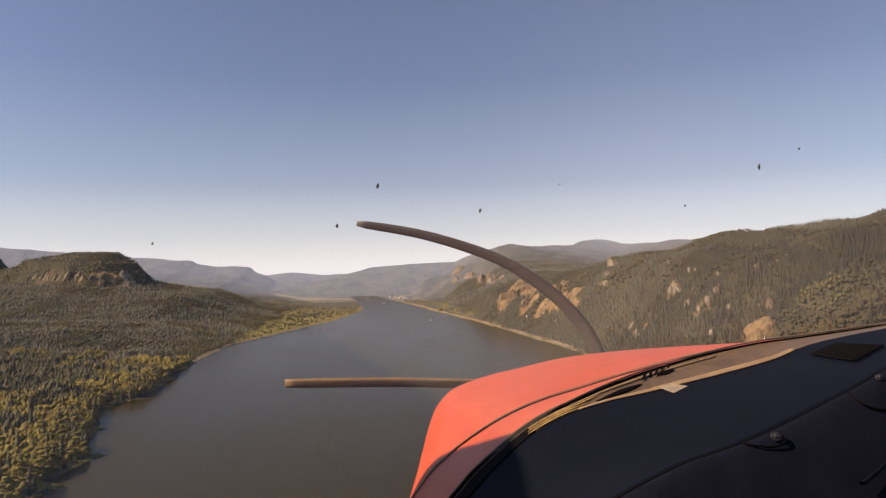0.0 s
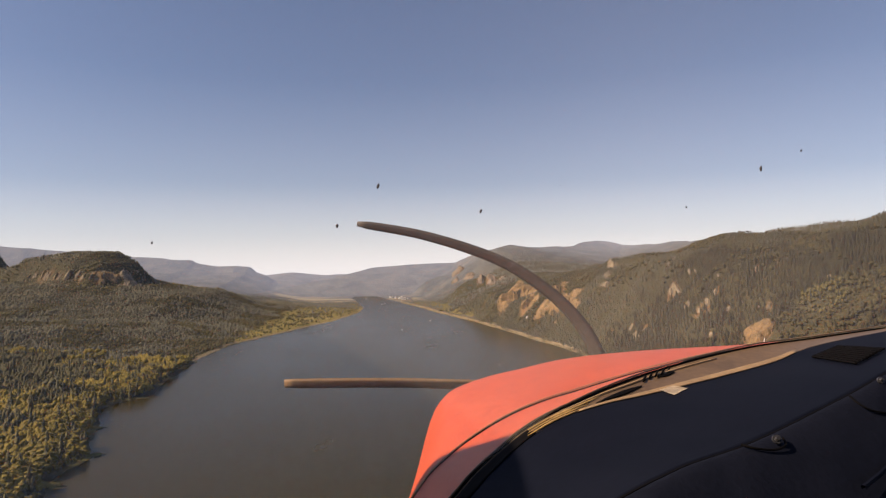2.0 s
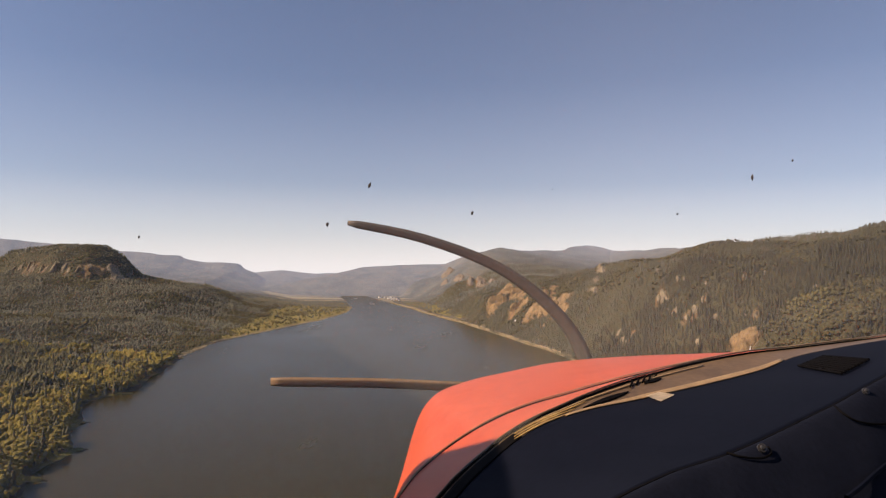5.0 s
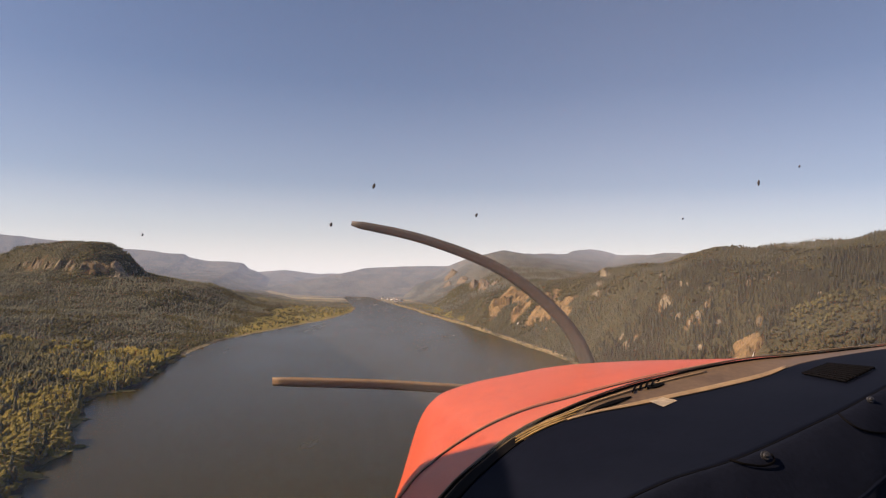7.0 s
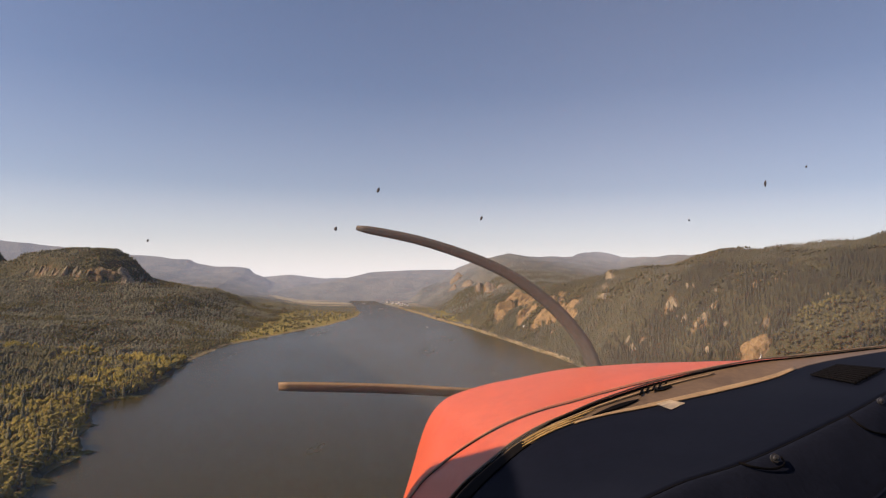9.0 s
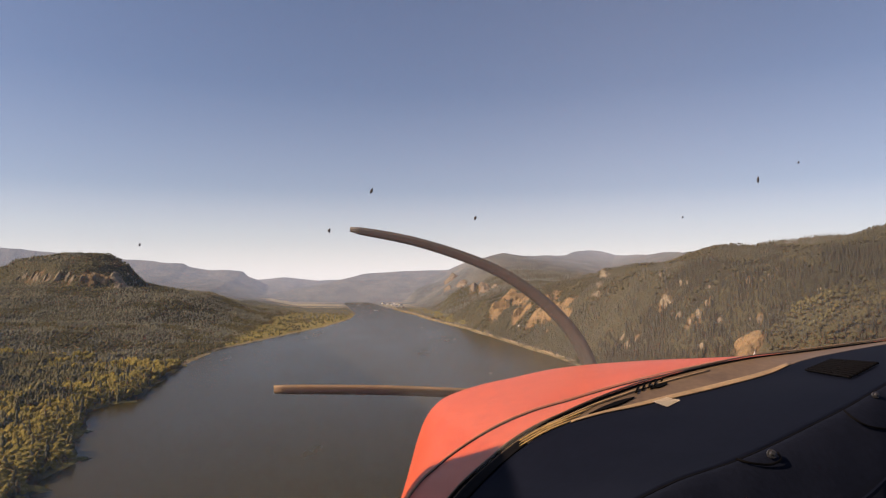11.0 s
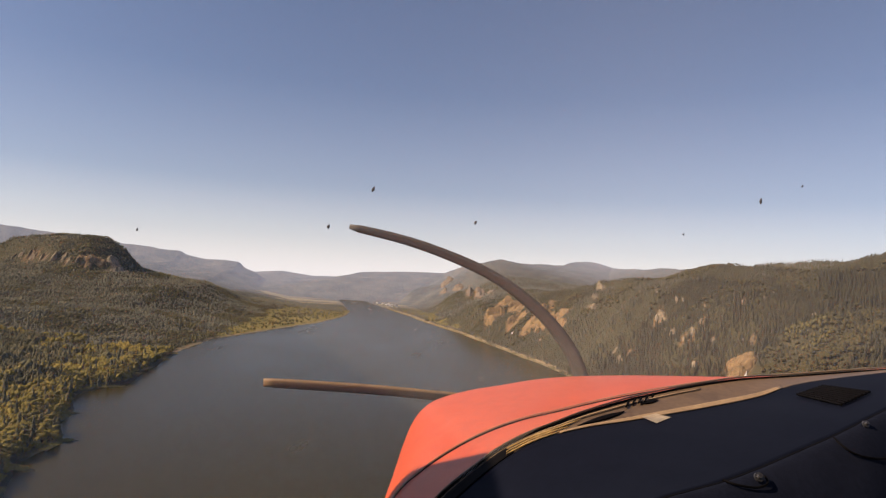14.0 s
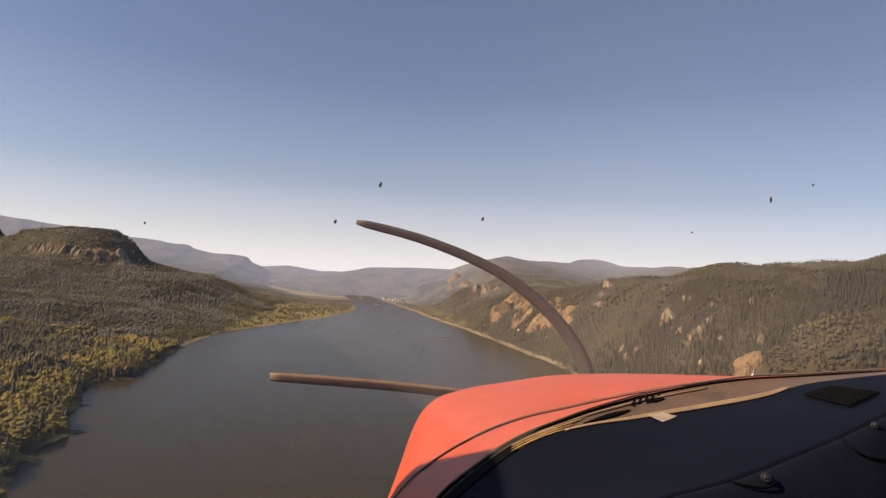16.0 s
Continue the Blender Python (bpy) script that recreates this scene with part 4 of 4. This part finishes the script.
def sight(x, y, depth):
    """A place in the cockpit: x to the right, y down, in thousandths of the view's half width, at that depth ahead."""
    s = math.tan(radians(35.0)) * depth / 1000
    return Vector((x * s, -y * s, -depth))


def bent(line, n):
    """n places along a smooth curve through the given ones."""
    p = [sight(*q) for q in line]
    out = []
    for k in range(n):
        u = k / (n - 1) * (len(p) - 1)
        i = min(int(u), len(p) - 2)
        f = u - i
        a, b, c, d = p[max(i - 1, 0)], p[i], p[i + 1], p[min(i + 2, len(p) - 1)]
        out.append(0.5 * (2 * b + (c - a) * f + (2 * a - 5 * b + 4 * c - d) * f * f + (3 * b - a - 3 * c + d) * f ** 3))
    return out


SKINS = {}


def skin(name, lines, material, parent, label="", n=40, rows=8, thick=0.004):
    """A smooth sheet with thickness, stretched over several curves."""
    c = [bent(q, n) for q in lines]
    grid = []
    for k in range(rows * (len(c) - 1) + 1):
        u = k / rows
        i = min(int(u), len(c) - 2)
        f = u - i
        a, d = max(i - 1, 0), min(i + 2, len(c) - 1)
        row = []
        for j in range(n):
            A, B, C, D = c[a][j], c[i][j], c[i + 1][j], c[d][j]
            row.append(0.5 * (2 * B + (C - A) * f + (2 * A - 5 * B + 4 * C - D) * f * f + (3 * B - A - 3 * C + D) * f ** 3))
        grid.append(row)
    SKINS[name] = grid
    bm = bmesh.new()
    back = [[p + p.normalized() * thick + Vector((0, -thick, 0)) for p in row] for row in grid]
    v, w = ([[bm.verts.new(p) for p in row] for row in g] for g in (grid, back))
    for a, b, c, d in zip(v, v[1:], w, w[1:]):
        for j in range(n - 1):
            bm.faces.new((a[j], b[j], b[j + 1], a[j + 1]))
            bm.faces.new((c[j + 1], d[j + 1], d[j], c[j]))
        bm.faces.new((a[0], c[0], d[0], b[0]))
        bm.faces.new((a[-1], b[-1], d[-1], c[-1]))
    for j in range(n - 1):
        bm.faces.new((v[0][j], v[0][j + 1], w[0][j + 1], w[0][j]))
        bm.faces.new((v[-1][j + 1], v[-1][j], w[-1][j], w[-1][j + 1]))
    for face in bm.faces:
        face.smooth = True
    bmesh.ops.recalc_face_normals(bm, faces=bm.faces[:])
    return part(name, bm, material, parent, label)


def tube(name, line, r, material, parent, label="", n=60):
    pts_ = bent(line, n)
    bm = bmesh.new()
    rings = []
    for k, p in enumerate(pts_):
        d = (pts_[min(k + 1, n - 1)] - pts_[max(k - 1, 0)]).normalized()
        s = d.cross(Vector((0, 1, 0))).normalized()
        w = s.cross(d)
        rings.append([bm.verts.new(p + r * (s * math.cos(q) + w * math.sin(q))) for q in (0, 1.05, 2.09, 3.14, 4.19, 5.24)])
    for a, b in zip(rings, rings[1:]):
        for j in range(6):
            bm.faces.new((a[j], a[(j + 1) % 6], b[(j + 1) % 6], b[j]))
    return part(name, bm, material, parent, label)


FRONT = [(-148, 688, 1.62), (-105, 573, 1.75), (-84, 509, 1.85), (-59, 422, 2.00), (-41, 376, 2.08), (-20, 347, 2.12), (10, 325, 2.16), (78, 302, 2.20), (154, 286, 2.22), (244, 268, 2.24), (339, 258, 2.26), (467, 251, 2.28), (645, 246, 2.25), (811, 239, 2.20), (1092, 203, 2.10)]
SHOULDER = [(-155, 688, 1.51), (-102, 572, 1.62), (-78, 510, 1.71), (-51, 430, 1.83), (-29, 386, 1.90), (1, 355, 1.94), (38, 332, 1.98), (105, 309, 2.02), (180, 292, 2.04), (265, 274, 2.07), (360, 263, 2.09), (482, 254, 2.12), (651, 247, 2.11), (811, 238, 2.09), (1092, 203, 2.03)]
MID = [(-169, 685, 1.38), (-97, 568, 1.47), (-66, 510, 1.54), (-36, 446, 1.62), (-5, 406, 1.67), (40, 372, 1.71), (90, 346, 1.75), (155, 323, 1.79), (228, 305, 1.82), (307, 287, 1.86), (398, 271, 1.89), (511, 258, 1.92), (660, 246, 1.95), (811, 235, 1.95), (1092, 201, 1.94)]
SEAM = [(-184, 688, 1.18), (-92, 568, 1.24), (-54, 519, 1.28), (-20, 489, 1.31), (20, 457, 1.34), (84, 416, 1.38), (148, 384, 1.42), (212, 360, 1.46), (282, 341, 1.50), (352, 321, 1.54), (441, 298, 1.58), (543, 276, 1.63), (671, 253, 1.70), (811, 237, 1.75), (1092, 205, 1.80)]
GASKET = [(-107, 688, 1.00), (3, 568, 1.04), (36, 531, 1.06), (71, 499, 1.08), (110, 467, 1.10), (154, 432, 1.12), (212, 398, 1.15), (276, 370, 1.18), (339, 343, 1.22), (403, 320, 1.27), (467, 300, 1.33), (569, 274, 1.40), (696, 250, 1.48), (824, 237, 1.54), (1092, 205, 1.60)]
PAD_EDGE = [(-69, 688, 0.97), (36, 573, 1.00), (71, 534, 1.02), (105, 501, 1.04), (142, 468, 1.06), (180, 439, 1.08), (231, 409, 1.10), (288, 388, 1.13), (358, 370, 1.16), (429, 357, 1.19), (505, 341, 1.22), (620, 316, 1.28), (735, 287, 1.35), (837, 250, 1.42), (1092, 208, 1.50)]
PAD_MID = [(78, 680, 0.78), (194, 581, 0.82), (250, 541, 0.84), (292, 513, 0.86), (336, 485, 0.88), (384, 462, 0.90), (441, 437, 0.92), (502, 413, 0.95), (569, 390, 0.98), (636, 368, 1.01), (703, 346, 1.04), (786, 320, 1.08), (869, 291, 1.14), (945, 260, 1.19), (1117, 218, 1.27)]
PAD_SEAM = [(224, 688, 0.60), (352, 605, 0.64), (429, 564, 0.66), (480, 540, 0.68), (531, 518, 0.70), (588, 500, 0.72), (652, 480, 0.74), (716, 454, 0.77), (779, 425, 0.80), (843, 394, 0.83), (901, 366, 0.86), (952, 338, 0.89), (1003, 310, 0.93), (1054, 284, 0.97), (1143, 244, 1.04)]
COVER_MID = [(x + 28, y + 43, d * 0.95) for x, y, d in PAD_SEAM]
COVER_LOW = [(x + 60, y + 460, d * 0.72) for x, y, d in PAD_SEAM]


def beside(line, dx, dy, depth=0.0):
    """The same curve, shifted."""
    return [(q[0] + dx, q[1] + dy, q[2] + depth) for q in line]


cowl = skin("cowling", [FRONT, SHOULDER, MID, SEAM], PAINT, nose, "sun-faded red cowling skin", n=60)
tube("seam", SEAM, 0.0032, RUBBER, cowl, "dark panel seam")
# highlight of the hinge seam, drawn as a thin tan tube
tube("hinge_highlight", beside(SEAM, 1, -6), 0.0016, TAN, cowl, "bright highlight along the hinge seam, drawn as a tan tube")
skin("fuselage_deck", [SEAM, GASKET], PAINT, nose, "red skin below the windscreen", n=60)
tube("gasket", GASKET, 0.0036, RUBBER, nose, "black rubber windscreen gasket")
# the light catching the gasket edge is drawn as a thin brown tube
tube("gasket_highlight", beside(GASKET, -3, -6), 0.0018, DECK, nose, "highlight on the upper gasket edge, drawn as a brown tube")
deck = skin("defroster_deck", [GASKET, PAD_EDGE], DECK, nose, "sunlit brown deck behind the windscreen", n=60)
pad = skin("glareshield", [PAD_EDGE, PAD_MID, PAD_SEAM], VINYL, nose, "black vinyl glareshield", n=60)
cover = skin("panel_cover", [beside(PAD_SEAM, 0, -2, 0.004), COVER_MID, COVER_LOW], COVER, nose, "black padded panel cover with soft folds", n=60)
# the shadow in the gap along the seam is drawn as a dark tube
tube("pad_seam", beside(PAD_SEAM, 0, 3), 0.0024, RUBBER, pad, "pad seam with its shadow gap drawn as a dark tube")


def rest(name, x, y, lift=0.009):
    """The place on a skin that shows at (x, y), lifted a little towards the eye."""
    ways = sorted(((Vector((p.x, p.y)) / -p.z - Vector((x, -y)) * math.tan(radians(35.0)) / 1000).length, -p.z) for row in SKINS[name] for p in row)[:4]
    d = sum(q / (w + 1e-5) for w, q in ways) / sum(1 / (w + 1e-5) for w, q in ways)
    return sight(x, y, d - lift) + Vector((0, lift * 0.3, 0))


def strip_on(name, skin_name, u0, u1, low, high, material, parent, label="", lift=0.005, steps=36):
    """A thin strip lying on a skin: along it from u0 to u1, across it between low(v) and high(v)."""
    grid = SKINS[skin_name]
    bm = bmesh.new()

    def at(u, f):
        c, r = u * (len(grid[0]) - 1), f * (len(grid) - 1)
        i, j = min(int(r), len(grid) - 2), min(int(c), len(grid[0]) - 2)
        a, b = r - i, c - j
        p = (grid[i][j] * (1 - a) + grid[i + 1][j] * a) * (1 - b) + (grid[i][j + 1] * (1 - a) + grid[i + 1][j + 1] * a) * b
        return p * (1 - lift / p.length) + Vector((0, lift * 0.3, 0))

    rows = []
    for k in range(steps + 1):
        v = k / steps
        rows.append([bm.verts.new(at(u0 + (u1 - u0) * v, low(v) + (high(v) - low(v)) * w / 4)) for w in range(5)])
    for a, b in zip(rows, rows[1:]):
        for w in range(4):
            bm.faces.new((a[w], b[w], b[w + 1], a[w + 1])).smooth = True
    bmesh.ops.recalc_face_normals(bm, faces=bm.faces[:])
    bmesh.ops.solidify(bm, geom=bm.faces[:], thickness=-0.0015)
    return part(name, bm, material, parent, label)


# sunlight on the deck laid on as colour: brass-toned glints at the corner, then a long tan strip
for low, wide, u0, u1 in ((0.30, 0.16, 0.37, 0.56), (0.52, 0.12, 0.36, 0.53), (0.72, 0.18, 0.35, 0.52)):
    strip_on("painted_sun_glint", "defroster_deck", u0, u1, lambda v: low + 0.05 * v, lambda v: low + 0.05 * v + wide * math.sin(math.pi * (0.01 + 0.97 * v)), GOLD, deck, "gold strip painted for the glint of sun on the deck")
strip_on("painted_sun_strip", "defroster_deck", 0.50, 0.90, lambda v: 0.80 - 0.04 * v, lambda v: 0.98, TAN, deck, "tan strip painted for the sunlight along the deck")
strip_on("painted_sun_strip", "defroster_deck", 0.45, 0.80, lambda v: 0.20, lambda v: 0.28 - 0.05 * v, TAN, deck, "tan strip painted for the sunlight on the deck under the gasket")
# black strip laid over the left deck to paint the shade there
strip_on("painted_deck_shade", "defroster_deck", 0.0, 0.37, lambda v: 0.25, lambda v: 1.0, RUBBER, deck, "black strip painted for the shade on the left of the deck", 0.003)
# the defroster: a long slot, then a row of short ones
strip_on("defroster_slot", "defroster_deck", 0.545, 0.66, lambda v: 0.68 - 0.2 * v - 0.10 * math.sin(math.pi * v), lambda v: 0.70 - 0.2 * v + 0.07 * math.sin(math.pi * v), RUBBER, deck, "black defroster slot", 0.004)
for k in range(5):
    x, y = 434 + 14 * k, 318 - 5 * k
    part("defroster_slot", rod(rest("defroster_deck", x + 6, y - 7, 0.004), rest("defroster_deck", x, y + 6, 0.004), 0.0022, 0.0018, 8), RUBBER, deck)
strip_on("defroster_slot", "defroster_deck", 0.705, 0.735, lambda v: 0.30, lambda v: 0.34 + 0.05 * math.sin(math.pi * v), RUBBER, deck, "dark scuff beside the defroster", 0.004)
# louvred opening in the glareshield: slats with thin bars across
for k in range(9):
    f = k / 8
    part("louvre", rod(rest("glareshield", 818 + 56 * f, 280 - 22 * f), rest("glareshield", 918 + 62 * f, 299 - 31 * f), 0.0024, 0.0024, 5), RUBBER, pad)
for k in range(7):
    f = k / 6
    part("louvre_bar", rod(rest("glareshield", 818 + 100 * f, 280 + 19 * f), rest("glareshield", 874 + 106 * f, 258 + 10 * f), 0.0012, 0.0012, 5), RUBBER, pad)
bm = bmesh.new()
bm.faces.new([bm.verts.new(rest("glareshield", x, y, 0.006)) for x, y in ((470, 345), (504, 358), (536, 343), (502, 336))])
bmesh.ops.solidify(bm, geom=bm.faces[:], thickness=0.003)
part("card", bm, CARD, pad, "small pale card lying on the glareshield")


def line_on(skin_name, places, lift=0.007):
    """Places of a curve that lies on a skin."""
    out = []
    for x, y in places:
        out.append((x, y, -rest(skin_name, x, y, lift).z))
    return out


# strap and seams of the cover, with its two screws
tube("strap_edge", line_on("panel_cover", [(655, 474), (688, 484), (732, 488), (756, 478), (750, 462)]), 0.0015, RUBBER, cover, "stitched edge of the fastening tab")
tube("cover_seam", line_on("panel_cover", [(902, 370), (926, 390), (958, 406), (1010, 412), (1060, 402)]), 0.0015, RUBBER, cover, "stitched seam branching off")
tube("cover_fold", line_on("panel_cover", [(930, 580), (966, 552), (1005, 517), (1060, 480)]), 0.003, VINYL, cover, "soft fold in the cover")
for x, y, r in ((735, 469, 0.0048), (972, 340, 0.0042)):
    p = rest("panel_cover", x, y, 0.006)
    out = Vector((0, 0.55, 0.83))
    washer = part("screw_washer", rod(p, p + out * 0.003, r * 1.15, r * 1.1, 18), DULL_STEEL, cover, "bright washer")
    part("screw", rod(p + out * 0.003, p + out * 0.006, r * 0.7, r * 0.45, 14), DULL_STEEL, washer, "domed steel screw head")


# unseen, over and behind the camera: a wing added to shade the cowling, and the cabin roof
def slab(name, corners, thick, material, label):
    bm = bmesh.new()
    bm.faces.new([bm.verts.new(Vector(q)) for q in corners])
    bmesh.ops.recalc_face_normals(bm, faces=bm.faces[:])
    bmesh.ops.solidify(bm, geom=bm.faces[:], thickness=thick)
    return part(name, bm, material, nose, label)


# its front edge is set where the shadow line on the cowling needs it
slab("shadow_wing", [(-1.33, 0.70, -0.87), (-1.85, 0.70, -1.22), (-4.6, 0.82, -1.20), (-4.6, 0.82, 0.5), (-1.33, 0.70, 0.6)], 0.14, PAINT, "unseen red slab beside the cabin, added to shade the cowling")
slab("cabin_roof", [(-0.75, 0.62, -0.35), (1.5, 0.62, -0.35), (1.5, 0.55, 1.4), (-0.75, 0.55, 1.4)], 0.04, CREAM, "cream lining of the cabin roof")
slab("cabin_back", [(-0.75, 0.55, 1.4), (1.5, 0.55, 1.4), (1.5, -0.95, 1.4), (-0.75, -0.95, 1.4)], 0.04, CREAM, "cream lining of the rear cabin")
slab("cabin_floor", [(-0.75, -0.95, -0.8), (1.5, -0.95, -0.8), (1.5, -0.95, 1.4), (-0.75, -0.95, 1.4)], 0.04, COVER, "black cabin floor")
slab("cabin_side", [(-0.75, -0.95, -0.8), (-0.75, -0.95, 1.4), (-0.75, -0.42, 1.4), (-0.75, -0.50, -0.8)], 0.04, PAINT, "red cabin side below the window")
slab("cabin_side", [(1.5, -0.95, -0.8), (1.5, -0.95, 1.4), (1.5, -0.42, 1.4), (1.5, -0.50, -0.8)], 0.04, PAINT, "red cabin side below the window")
slab("belly", [(0.0, -0.95, -0.8), (1.3, -0.95, -0.8), (1.1, -0.98, -2.1), (0.15, -0.98, -2.1)], 0.03, PAINT, "red belly under the engine")


# propeller at rest, its blades bowed as the clip shows them
def blade(line, root_w, tip_w, blunt):
    c = bent(line, 28)
    bm = bmesh.new()
    rings = []
    for k, p in enumerate(c):
        f = k / 27
        d = (c[min(k + 1, 27)] - c[max(k - 1, 0)]).normalized()
        side = d.cross(Vector((0, 0, 1))).normalized()
        w = (root_w + (tip_w - root_w) * f) * (1 if k < 26 else 0.95 if k == 26 else blunt)
        a = radians(30 * (1 - f) + 8)
        chord = side * math.cos(a) + Vector((0, 0, 1)) * math.sin(a)
        up = chord.cross(d)
        rings.append([bm.verts.new(p + chord * (w * x) + up * (w * y)) for x, y in ((-1, 0), (-0.4, 0.16), (0.4, 0.16), (1, 0), (0.4, -0.05), (-0.4, -0.05))])
    for a, b in zip(rings, rings[1:]):
        for j in range(6):
            bm.faces.new((a[j], a[(j + 1) % 6], b[(j + 1) % 6], b[j]))
    bm.faces.new(rings[-1])
    bm.faces.new(rings[0][::-1])
    for face in bm.faces:
        face.smooth = True
    bmesh.ops.recalc_face_normals(bm, faces=bm.faces[:])
    return bm


hub = sight(345, 330, 2.42)
prop = part("propeller_hub", rod(hub + Vector((0, 0, 0.10)), hub + Vector((0, 0, -0.16)), 0.08, 0.05, 20), BLADE, nose)
part("blade", blade([(345, 330, 2.42), (328, 250, 2.42), (288, 178, 2.42), (215, 104, 2.42), (110, 36, 2.42), (-50, -22, 2.42), (-204, -54, 2.42)], 0.034, 0.015, 0.6), BLADE, prop, "dark brown propeller blade, bowed")
part("blade", blade([(345, 330, 2.42), (200, 324, 2.42), (40, 318, 2.42), (-140, 309, 2.42), (-380, 304, 2.42)], 0.026, 0.019, 0.85), BLADE_TAN, prop, "tan-brown propeller blade face")


# windscreen with dried insects


def mat_glass():
    m, n, l, b = nodes_of("windscreen_glass", 0.02)
    clear = n.new("ShaderNodeBsdfTransparent")
    both = n.new("ShaderNodeMixShader")
    both.inputs[0].default_value = 0.055
    haze_veil = n.new("ShaderNodeBsdfTranslucent")          # pale veil added to the glass in place of air haze
    haze_veil.inputs[0].default_value = (0.72, 0.75, 0.78, 1)
    film = n.new("ShaderNodeMixShader")
    film.inputs[0].default_value = 0.75
    l.new(b.outputs[0], film.inputs[1])
    l.new(haze_veil.outputs[0], film.inputs[2])
    l.new(clear.outputs[0], both.inputs[1])
    l.new(film.outputs[0], both.inputs[2])
    l.new(both.outputs[0], n["Material Output"].inputs[0])
    return m


TOP = [(-1500, -900, 0.75), (-1100, -900, 0.8), (-700, -900, 0.85), (-200, -900, 0.9), (250, -900, 0.95), (700, -900, 1.0), (1100, -900, 1.0), (1400, -900, 1.0)]
LOW = [(-1500, 700, 0.9), (-1000, 690, 0.9), (-500, 680, 0.92), (0, 566, 1.05), (256, 378, 1.175), (531, 285, 1.40), (860, 232, 1.56), (1300, 200, 1.6)]
glass = skin("windscreen", [TOP, LOW], mat_glass(), nose, "clear windscreen with dried insects", n=24, rows=8, thick=0.002)
glass.visible_shadow = False
rng = random.Random(31)
for x, y, r, long in ((-154, -139, 0.0035, 2.0), (-250, -52, 0.0035, 1.6), (78, -74, 0.003, 1.5), (716, -152, 0.003, 2.6), (808, -190, 0.002, 1.4), (545, -70, 0.002, 1.2), (260, -128, 0.0015, 1.2), (-676, -25, 0.0025, 1.5)):
    r *= 0.62
    p = sight(x, y, 0.80)
    bm = bmesh.new()
    bmesh.ops.create_icosphere(bm, subdivisions=1, radius=r)
    for v in bm.verts:
        v.co = Vector((v.co.x + v.co.y * 0.3, v.co.y * long, v.co.z * 0.3)) * rng.uniform(0.7, 1.25) + p
    part("dried_insect", bm, INSECT, glass)
tagged(nose, "red light aircraft nose with black glareshield and propeller, in flight", "aircraft")
